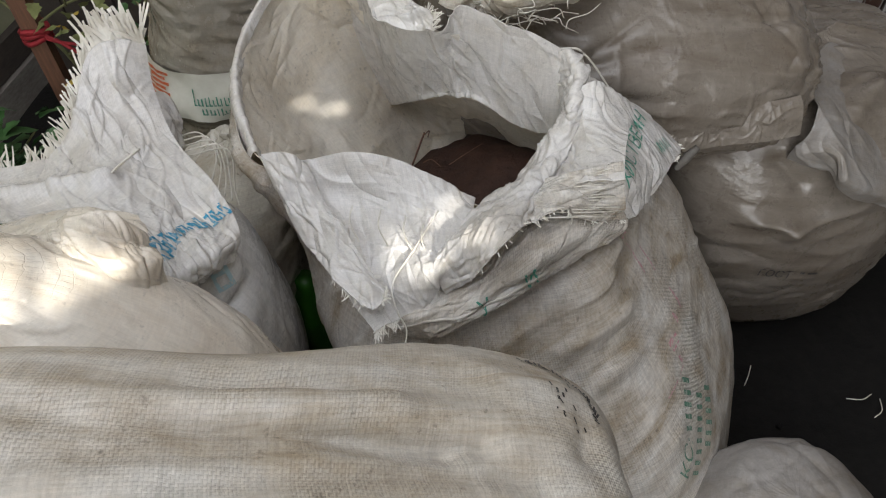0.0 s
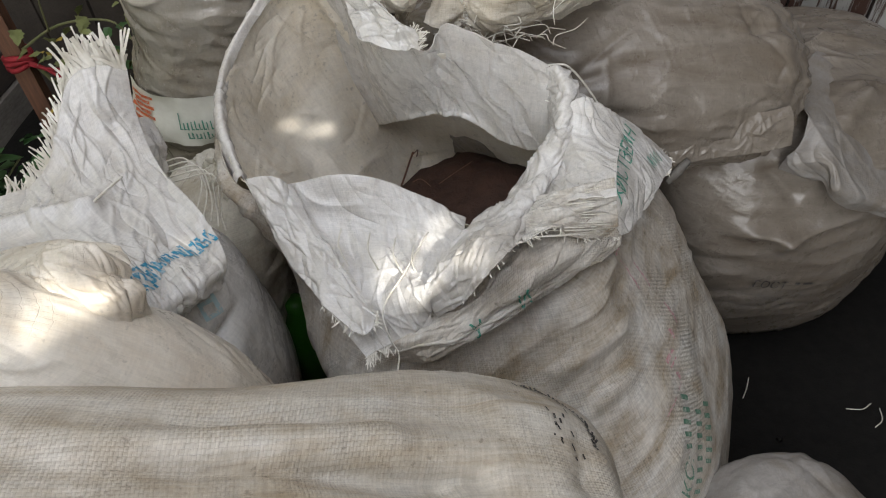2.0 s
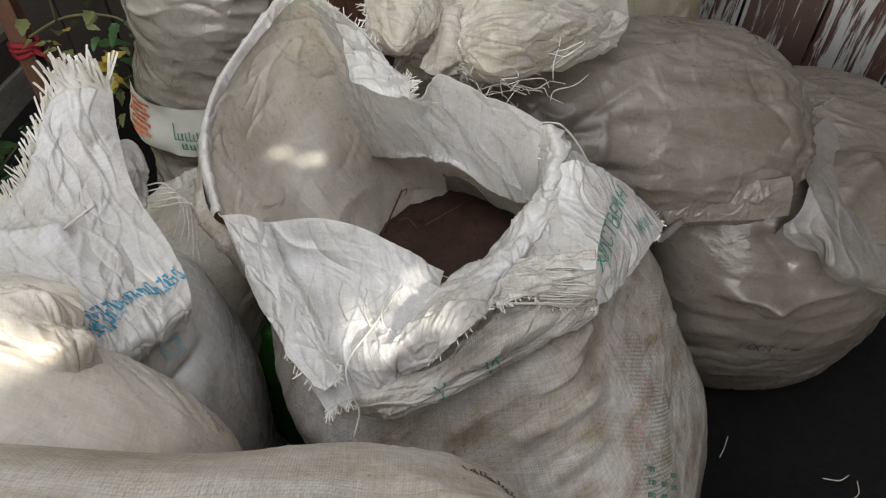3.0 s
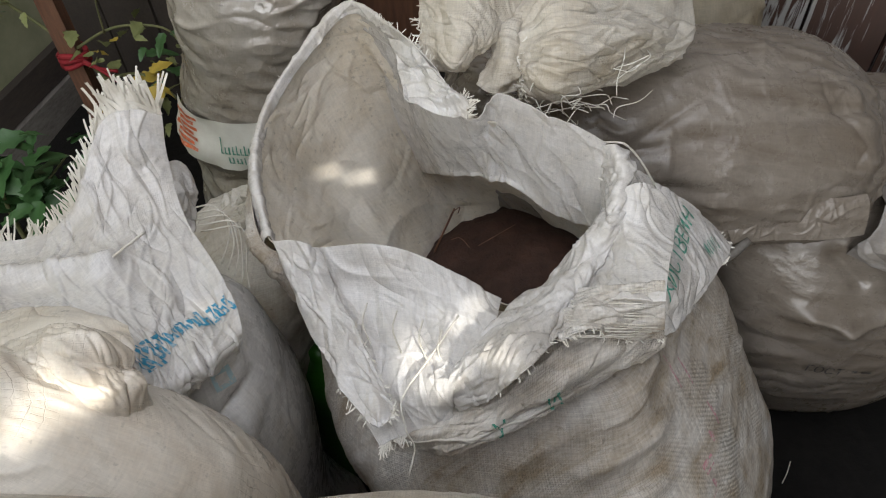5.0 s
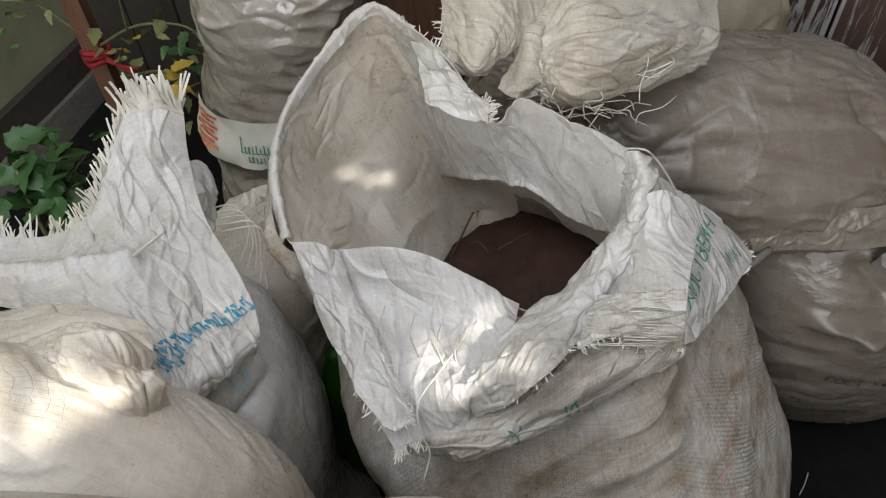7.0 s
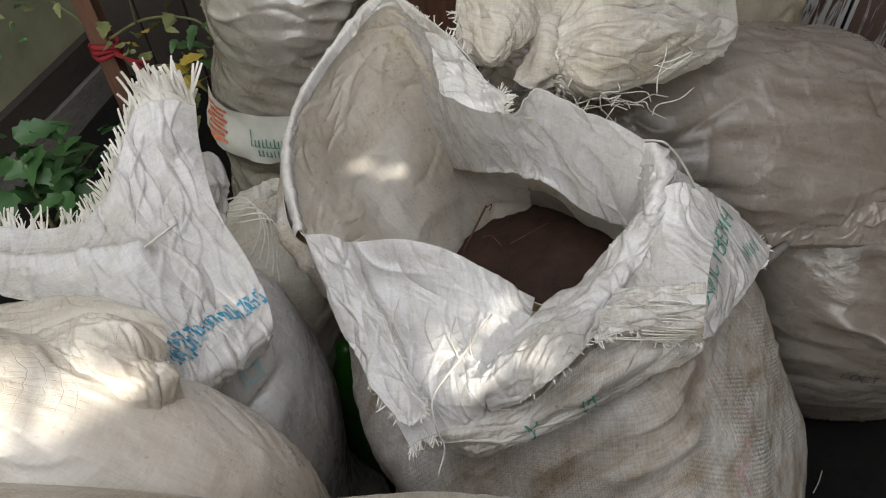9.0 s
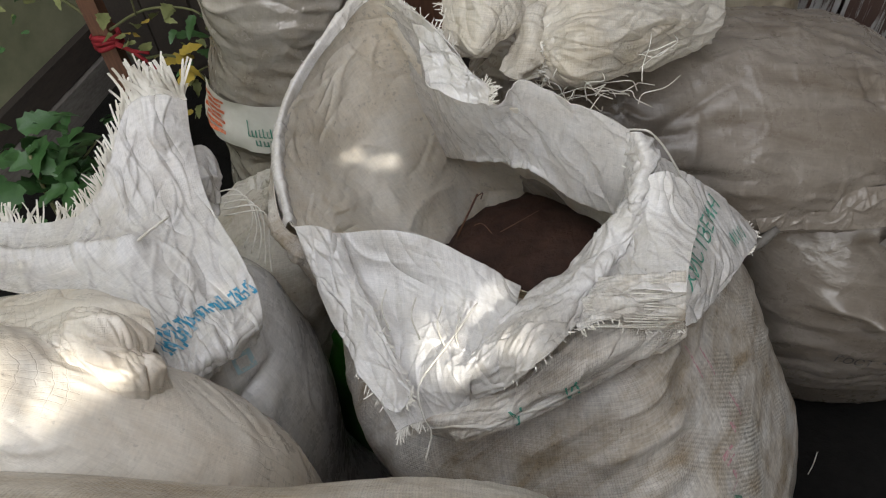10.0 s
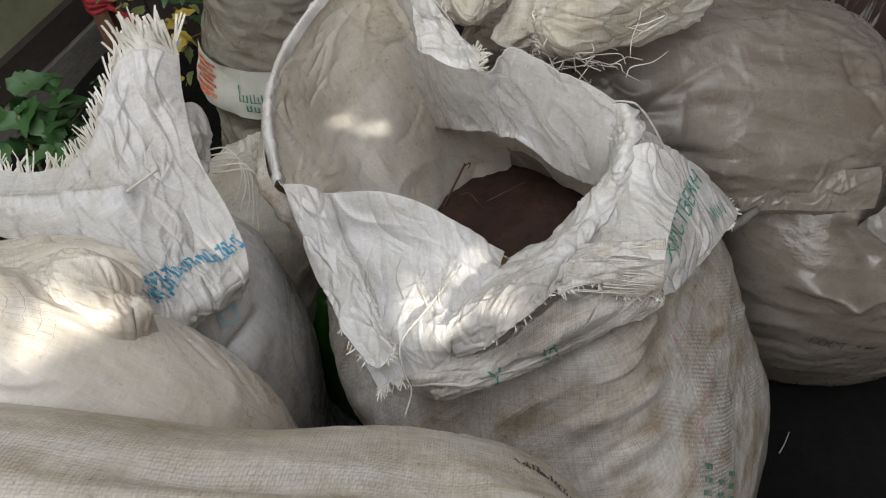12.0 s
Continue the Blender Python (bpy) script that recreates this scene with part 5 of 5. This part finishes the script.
label_band = round_band("paper_band", 200, 305, 0.382, 0.462, LABEL_PAPER, banded_sack, "white printed paper band", 0.006, slope=0.004)
for k in range(7):
    round_band("print", 208 + 2 * (k % 3), 232 - 3 * (k % 2), 0.404 + 0.0078 * k, 0.4088 + 0.0078 * k, ORANGE_INK, label_band, "orange printed lines", 0.0085)
label_rng = random.Random(8)
for row, (z0, hgt) in enumerate(((0.414, 0.013), (0.398, 0.011))):
    a = 250 + 4 * row
    while a < 279:
        wide = label_rng.uniform(0.7, 1.1)
        round_band("print", a, a + wide, z0, z0 + hgt * label_rng.uniform(0.8, 1.2) + (0.010 if row == 0 and a == 250 else 0), GREEN_INK, label_band, "", 0.0085)
        if label_rng.random() < 0.6:
            round_band("print", a + wide, a + wide + 1.3, z0, z0 + 0.002, GREEN_INK, label_band, "", 0.0085)
        a += 2.5
round_band("print", 281, 296, 0.410, 0.452, YELLOW_INK, label_band, "yellow printed mark", 0.0085)

# ---- frayed tapes, threads and straws ----
def ribbon(bm, p, d, n, length, width, curl, rng):
    """One flat tape that bends as it goes."""
    d, n = Vector(d).normalized(), Vector(n).normalized()
    side = d.cross(n).normalized()
    turn = rng.uniform(-0.5, 0.5)
    prev = None
    pos = Vector(p)
    for k in range(6):
        f = k / 5
        half = side * (width / 2) * (1 - 0.35 * f)
        pair = (bm.verts.new(pos - half), bm.verts.new(pos + half))
        if prev:
            bm.faces.new((prev[0], prev[1], pair[1], pair[0]))
        prev = pair
        d = (d + n * curl * 0.25 + side * turn * 0.12).normalized()
        pos = pos + d * (length / 5)


def fringe_along(name, points, outs, normals, count, length, width, parent, seed, label="", both=0.35):
    rng, bm = random.Random(seed), bmesh.new()
    for _ in range(count):
        k = rng.randrange(len(points))
        o = Vector(outs[k]) + 0.45 * Vector((rng.gauss(0, 1), rng.gauss(0, 1), rng.gauss(0, 0.6))) * both * 2
        ribbon(bm, points[k], o, normals[k], length * rng.uniform(0.45, 1.25), width * rng.uniform(0.6, 1.2), rng.uniform(-0.5, 0.8), rng)
    ob = part(name, bm, STRAW, parent, label)
    return tagged(ob, kind="stuff")


edge = FLAP_GRID[-1]
outs = FLAP_GRID[-1] - FLAP_GRID[-14]
outs = outs / np.linalg.norm(outs, axis=1, keepdims=True)
fringe_along("fringe", edge[:105].tolist(), (outs[:105] + np.array((-0.25, 0.1, 0.15))).tolist(), [(0, -0.6, 0.8)] * 105, 74, 0.033, 0.0036, fringed_sack, 5, "frayed white tapes along the mouth")
fringe_along("fringe", edge[105:].tolist(), (outs[105:] + np.array((0.0, 0.1, 0.35))).tolist(), [(0, -0.6, 0.8)] * 155, 150, 0.018, 0.0022, fringed_sack, 6, "frayed white tapes along the mouth")
FRAYS = ((LEAF_L_GRID[-1, :170], (0.1, -0.6, -0.6), 70, 0.010, 7), (STRIP_GRID[70:, -1], (0.6, -0.3, 0.0), 60, 0.007, 8), (STRIP_GRID[150:, 0], (-0.3, -0.5, -0.5), 18, 0.009, 9), (FLAPLET_GRID[40:, -1], (0.7, 0.2, 0.3), 34, 0.010, 10),
         (ROLL_GRID[20:200, 6], (0.3, -0.7, -0.3), 44, 0.007, 17), (ROLL_GRID[150:, -8], (-0.4, 0.5, 0.5), 20, 0.006, 18), (PANEL_GRID[-1], (0.2, -0.6, -0.5), 30, 0.006, 19), (INNER_GRID[0, 20:110], (0.2, 0.4, 0.7), 40, 0.006, 20),
         (BAND_GRID[30:120, -1], (0.8, 0.2, -0.2), 30, 0.006, 22), (WALL_GRID[0, 30:130], (-0.5, 0.3, 0.6), 26, 0.005, 23))
for seg, out, cnt, ln, sd in FRAYS:
    fringe_along("fringe", seg.tolist(), [out] * len(seg), [(0, -0.5, 0.85)] * len(seg), cnt, ln, 0.0013, open_sack, sd, "short frayed tapes", 0.5)


def thread(name, pts, r, parent=None, label="", material=None):
    smooth = [tuple(p) for p in spline(np.array(pts), 5 * len(pts), False)]
    return part(name, rod(smooth, r, 5), material or STRAW, parent, label)


thread("thread", [(0.165, 0.538, 0.640), (0.180, 0.537, 0.640), (0.190, 0.535, 0.637), (0.206, 0.530, 0.619), (0.224, 0.510, 0.594), (0.233, 0.490, 0.583)], 0.0012, open_sack, "stiff white thread")
thread("thread", [(0.020, 0.392, 0.572), (-0.008, 0.352, 0.566), (-0.032, 0.318, 0.560), (-0.030, 0.296, 0.546), (-0.024, 0.288, 0.526), (-0.030, 0.270, 0.512)], 0.0009, open_sack, "loose white thread")
for x, y, z in ((-0.062, 0.405, 0.580), (-0.035, 0.395, 0.580), (-0.012, 0.385, 0.578), (0.004, 0.376, 0.574)):
    thread("thread", [(x, y, z), (x - 0.004, y - 0.018, z - 0.004), (x + 0.003, y - 0.036, z - 0.014)], 0.0008, open_sack)
thread("thread", [(0.137, 0.420, 0.580), (0.133, 0.400, 0.570), (0.134, 0.375, 0.545), (0.132, 0.360, 0.530)], 0.0009, open_sack)
fray_rng = random.Random(12)
for k in range(16):
    f = k / 15
    a = Vector(PANEL_GRID[4 + int(80 * f), 10 + fray_rng.randrange(20)]) + Vector((0, -0.003, 0.003))
    b = Vector(PANEL_GRID[min(89, 6 + int(78 * f)), 120 + fray_rng.randrange(36)]) + Vector((0, -0.003, 0.003))
    m = (a + b) / 2 + Vector((0, -0.004, 0.002 + 0.004 * fray_rng.random()))
    thread("thread", [a, m, b], 0.0006, open_sack)
rng = random.Random(21)
for k in range(40):
    a = Vector((rng.uniform(0.09, 0.20), rng.uniform(0.575, 0.63), rng.uniform(0.630, 0.655)))
    d = Vector((rng.uniform(-1, 1), rng.uniform(-0.6, 0.6), rng.uniform(-0.2, 0.5))).normalized() * rng.uniform(0.03, 0.06)
    thread("loose_tape", [a, a + d * 0.3 + Vector((rng.uniform(-0.01, 0.01), 0, rng.uniform(0, 0.012))), a + d * 0.7 + Vector((rng.uniform(-0.012, 0.012), rng.uniform(-0.01, 0.01), rng.uniform(-0.004, 0.01))), a + d + Vector((0, 0.01, -0.006))], 0.0006, twisted_sack)
for k in range(5):
    a = Vector((-0.243 + 0.004 * k, 0.530 - 0.008 * k, 0.585))
    thread("thread", [a, a + Vector((0.025 + 0.004 * k, 0.0, 0.002)), a + Vector((0.040, -0.02, -0.012 - 0.006 * k)), a + Vector((0.030 + 0.004 * k, -0.045, -0.035))], 0.0009, fringed_sack)
thread("bent_tape", [(-0.278, 0.420, 0.638), (-0.262, 0.425, 0.648), (-0.248, 0.440, 0.650)], 0.0014, fringed_sack, "bent white tape")

# a twig and dry stalks on the peat
twig = thread("twig", [(-0.001, 0.595, 0.424), (0.012, 0.6, 0.456), (0.025, 0.604, 0.489)], 0.0013, None, "", BROWN_WOOD)
tagged(twig, "thin dark twig stuck in the peat", "twig")
thread("twig_fork", [(0.024, 0.603, 0.486), (0.031, 0.602, 0.493), (0.029, 0.602, 0.483)], 0.0007, twig, "", BROWN_WOOD)
for pts in ([(0.05, 0.56, 0.472), (0.075, 0.57, 0.480), (0.095, 0.585, 0.478)], [(0.02, 0.58, 0.462), (0.03, 0.575, 0.470), (0.04, 0.56, 0.470)]):
    tagged(thread("dry_stalk", pts, 0.0005, None, "", BROWN_WOOD), "thin dry stalk lying on the peat", "stalk", "stalks on the peat")

# a torn wood splinter caught behind the open sack
chip = part("wood_splinter", rod([(0.351, 0.572, 0.407), (0.365, 0.578, 0.418), (0.38, 0.584, 0.431)], [0.004, 0.0065, 0.0045], 7), GREY_WOOD)
tagged(chip, "short torn brown splinter of wood between the sacks", "splinter")

# tapes fallen on the soil
for pts in ([(0.662, 0.410, 0.004), (0.685, 0.404, 0.006), (0.705, 0.412, 0.004)], [(0.690, 0.372, 0.004), (0.706, 0.381, 0.006), (0.714, 0.402, 0.004)], [(0.510, 0.455, 0.006), (0.522, 0.470, 0.007), (0.535, 0.490, 0.005)]):
    tagged(thread("fallen_tape", pts, 0.0009), "short pale tape fallen on the soil", "tape", "tapes on the soil")

# pebbles and crumbs
bm = bmesh.new()
rng = random.Random(31)
for _ in range(140):
    m = Matrix.Translation((rng.uniform(-0.9, 1.0), rng.uniform(-0.1, 1.5), 0.0)) @ Matrix.Diagonal((1, 1, 0.7, 1))
    bmesh.ops.create_icosphere(bm, subdivisions=1, radius=rng.uniform(0.002, 0.006), matrix=m)
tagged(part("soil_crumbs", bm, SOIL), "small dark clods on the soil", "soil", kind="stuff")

for line, out, cnt, ln, sd in ((G_LOBE[40:150, 0], (-1, 0, 0.1), 26, 0.012, 61), (G_MAIN[60:190, 4], (0.6, -0.3, 0.2), 60, 0.013, 62), (G_MAIN[60:180, 10], (-0.5, -0.4, 0.1), 40, 0.011, 63)):
    fringe_along("fringe", line.tolist(), [out] * len(line), [(0, -0.7, 0.7)] * len(line), cnt, ln, 0.0018, twisted_sack, sd, "frayed tapes", 0.7)

# ---- sewn seam of the front sack ----
front_tree = tree_of(front_body)
rng = random.Random(41)
seam = spline(np.array([(0.060, 0.183, 0.617), (0.083, 0.170, 0.612), (0.099, 0.148, 0.617), (0.104, 0.124, 0.623)]), 30, False)
for k in range(0, 30):
    lay("stitch", bars((0, 0, 0.006 + rng.uniform(-0.002, 0.002), 0.0016)), front_tree, seam[k], (rng.uniform(-1, 1), 1, 0), (0.3, 0.3, 1), BLACK_INK, front_body)
for k in range(14):
    lay("print", bars((0, 0, rng.uniform(0.001, 0.002), rng.uniform(0.002, 0.005))), front_tree, (0.078 + rng.uniform(-0.01, 0.012), 0.150 - 0.003 * k, 0.63), (1, rng.uniform(-0.5, 0.5), 0), (0.2, 0.1, 1), BLACK_INK, front_body)


# ---- plants, stake ----
def leaf_mesh(name, length, width, seed):
    """One leaf along +y: folded at the midrib, wavy, with a toothed edge."""
    rng, bm = random.Random(seed), bmesh.new()
    rows = []
    for k in range(9):
        f = k / 8
        w = width / 2 * math.sin(math.pi * min(f ** 0.75, 1.0)) ** 0.8 * (1 + (0.22 if k % 2 else -0.12)) if 0 < k < 8 else 0.0006
        droop = -0.25 * length * f * f
        y = length * f
        wave = 0.03 * length * math.sin(f * 9 + seed)
        rows.append([bm.verts.new((-w, y - 0.2 * w, droop + 0.25 * w + wave)), bm.verts.new((-w * 0.5, y, droop + 0.12 * w)), bm.verts.new((0, y, droop)), bm.verts.new((w * 0.5, y, droop + 0.12 * w)), bm.verts.new((w, y - 0.2 * w, droop + 0.25 * w - wave))])
    for r0, r1 in zip(rows, rows[1:]):
        for i in range(4):
            bm.faces.new((r0[i], r0[i + 1], r1[i + 1], r1[i]))
    me = bpy.data.meshes.new(name)
    bm.to_mesh(me)
    bm.free()
    for p in me.polygons:
        p.use_smooth = True
    return me


LEAVES = [leaf_mesh("leaf", 0.085, 0.045, 1), leaf_mesh("leaf", 0.065, 0.034, 2), leaf_mesh("leaf", 0.045, 0.022, 3)]
for me in LEAVES:
    me.materials.append(LEAF)
PALE_LEAVES = [m.copy() for m in LEAVES]
for me in PALE_LEAVES:
    me.materials.clear()
    me.materials.append(plain("pale_leaf", (0.12, 0.15, 0.05), (0.20, 0.20, 0.08), 60, 0.5))
YELLOWS = [m.copy() for m in LEAVES[1:]]
for me in YELLOWS:
    me.materials.clear()
    me.materials.append(YELLOW_LEAF)


def put_leaf(mesh, parent, at, heading, tilt, roll, size=1.0, name="leaf"):
    ob = new(name, mesh)
    ob.parent = parent
    ob.matrix_world = pose(*at, tilt, roll, heading) @ Matrix.Scale(size, 4)
    return ob


def plant(name, label, stems, leaf_sets, seed, group=""):
    top = thing(name, label, "plant", group)
    rng = random.Random(seed)
    for pts, r0, r1 in stems:
        sm = [tuple(p) for p in spline(np.array(pts), 4 * len(pts), False)]
        rr = [r0 + (r1 - r0) * k / (len(sm) - 1) for k in range(len(sm))]
        part("stem", rod(sm, rr, 6), STEM, top)
    for meshes, centre, spread, count, size, tilt in leaf_sets:
        for _ in range(count):
            at = [c + s * rng.uniform(-1, 1) for c, s in zip(centre, spread)]
            put_leaf(rng.choice(meshes), top, at, rng.uniform(0, 360), rng.uniform(-tilt, tilt * 0.4), rng.uniform(-35, 35), size * rng.uniform(0.7, 1.25))
    return top


plant("tomato_plant", "leafy green tomato plant beside the fringed sack",
      [([(-0.80, 1.00, -0.01), (-0.78, 0.98, 0.12), (-0.74, 0.95, 0.26)], 0.006, 0.003), ([(-0.80, 1.00, 0.05), (-0.72, 1.02, 0.16), (-0.66, 1.04, 0.22)], 0.004, 0.002), ([(-0.79, 0.99, 0.10), (-0.72, 0.93, 0.18), (-0.62, 0.92, 0.20)], 0.004, 0.002)],
      [(LEAVES, (-0.72, 0.97, 0.21), (0.12, 0.09, 0.06), 90, 0.85, 35), (LEAVES, (-0.60, 0.98, 0.16), (0.06, 0.06, 0.05), 20, 0.65, 35)], 51, "tomato plants")
plant("tomato_plant", "sparse tomato plant with yellowing leaves tied to the stake",
      [([(-0.60, 1.24, -0.01), (-0.61, 1.22, 0.2), (-0.64, 1.19, 0.34), (-0.72, 1.16, 0.48), (-0.80, 1.10, 0.66)], 0.005, 0.002), ([(-0.64, 1.19, 0.34), (-0.54, 1.16, 0.40), (-0.44, 1.12, 0.42), (-0.40, 1.08, 0.40)], 0.003, 0.0015),
       ([(-0.62, 1.21, 0.26), (-0.52, 1.16, 0.30), (-0.44, 1.10, 0.27), (-0.40, 1.06, 0.25)], 0.003, 0.0015), ([(-0.70, 1.165, 0.45), (-0.80, 1.14, 0.47), (-0.88, 1.10, 0.46)], 0.002, 0.001), ([(-0.56, 1.16, 0.39), (-0.54, 1.14, 0.47), (-0.50, 1.12, 0.50)], 0.002, 0.001)],
      [(PALE_LEAVES, (-0.50, 1.13, 0.38), (0.09, 0.05, 0.05), 22, 0.45, 40), (LEAVES, (-0.46, 1.12, 0.36), (0.06, 0.04, 0.05), 6, 0.8, 40), (YELLOWS, (-0.475, 1.09, 0.345), (0.02, 0.02, 0.015), 5, 0.9, 30), (PALE_LEAVES, (-0.76, 1.13, 0.50), (0.10, 0.05, 0.10), 26, 0.32, 40), (LEAVES, (-0.78, 1.12, 0.46), (0.10, 0.05, 0.08), 16, 0.32, 40), (YELLOWS, (-0.60, 1.18, 0.33), (0.05, 0.03, 0.02), 5, 0.45, 30), (YELLOWS, (-0.56, 1.17, 0.24), (0.04, 0.03, 0.06), 5, 0.6, 30), (PALE_LEAVES, (-0.54, 1.14, 0.20), (0.06, 0.04, 0.06), 9, 0.7, 40)], 52, "tomato plants")

stake = thing("stake", "reddish-brown wooden stake with a red cloth tie", "stake")
bm = bmesh.new()
box(bm, (-0.664, 1.178, -0.05), (-0.632, 1.208, 1.4))
bmesh.ops.bevel(bm, geom=bm.edges[:], offset=0.004, segments=2)
part("shaft", bm, BROWN_WOOD, stake, smooth=False)
bm = bmesh.new()
for z in (0.315, 0.325, 0.334):
    ring = [(-0.648 + 0.024 * math.cos(t), 1.193 + 0.022 * math.sin(t), z + 0.004 * math.sin(t * 2 + z * 90)) for t in [2 * math.pi * k / 20 for k in range(21)]]
    rod(ring, 0.0055, 6, bm)
part("red_tie", bm, RED, stake, "red cloth strip knotted round the stake")
thread("tie_end", [(-0.625, 1.175, 0.325), (-0.59, 1.16, 0.31), (-0.555, 1.15, 0.275), (-0.54, 1.14, 0.25)], 0.004, stake, "hanging red cloth end", RED)
thread("tie_end", [(-0.625, 1.172, 0.322), (-0.60, 1.165, 0.315), (-0.565, 1.16, 0.31)], 0.0035, stake, "", RED)

# ---- the green bottle between the sacks ----
bottle = thing("green_bottle", "ribbed bright green plastic bottle between the sacks", "bottle")
bm = bmesh.new()
prof = [(0.0, 0.0), (0.030, 0.0)] + [(0.033 - 0.0015 * (k % 2), 0.008 + 0.006 * k) for k in range(46)] + [(0.028, 0.30), (0.013, 0.325), (0.013, 0.345), (0.0, 0.345)]
vs = [bm.verts.new((r, 0, z)) for r, z in prof]
bmesh.ops.spin(bm, geom=vs + [bm.edges.new((a, b)) for a, b in zip(vs, vs[1:])], cent=(0, 0, 0), axis=(0, 0, 1), angle=2 * math.pi, steps=28)
bmesh.ops.remove_doubles(bm, verts=bm.verts, dist=0.0005)
bmesh.ops.translate(bm, verts=bm.verts, vec=(-0.150, 0.515, 0.0))
part("body", bm, GREEN_PLASTIC, bottle)
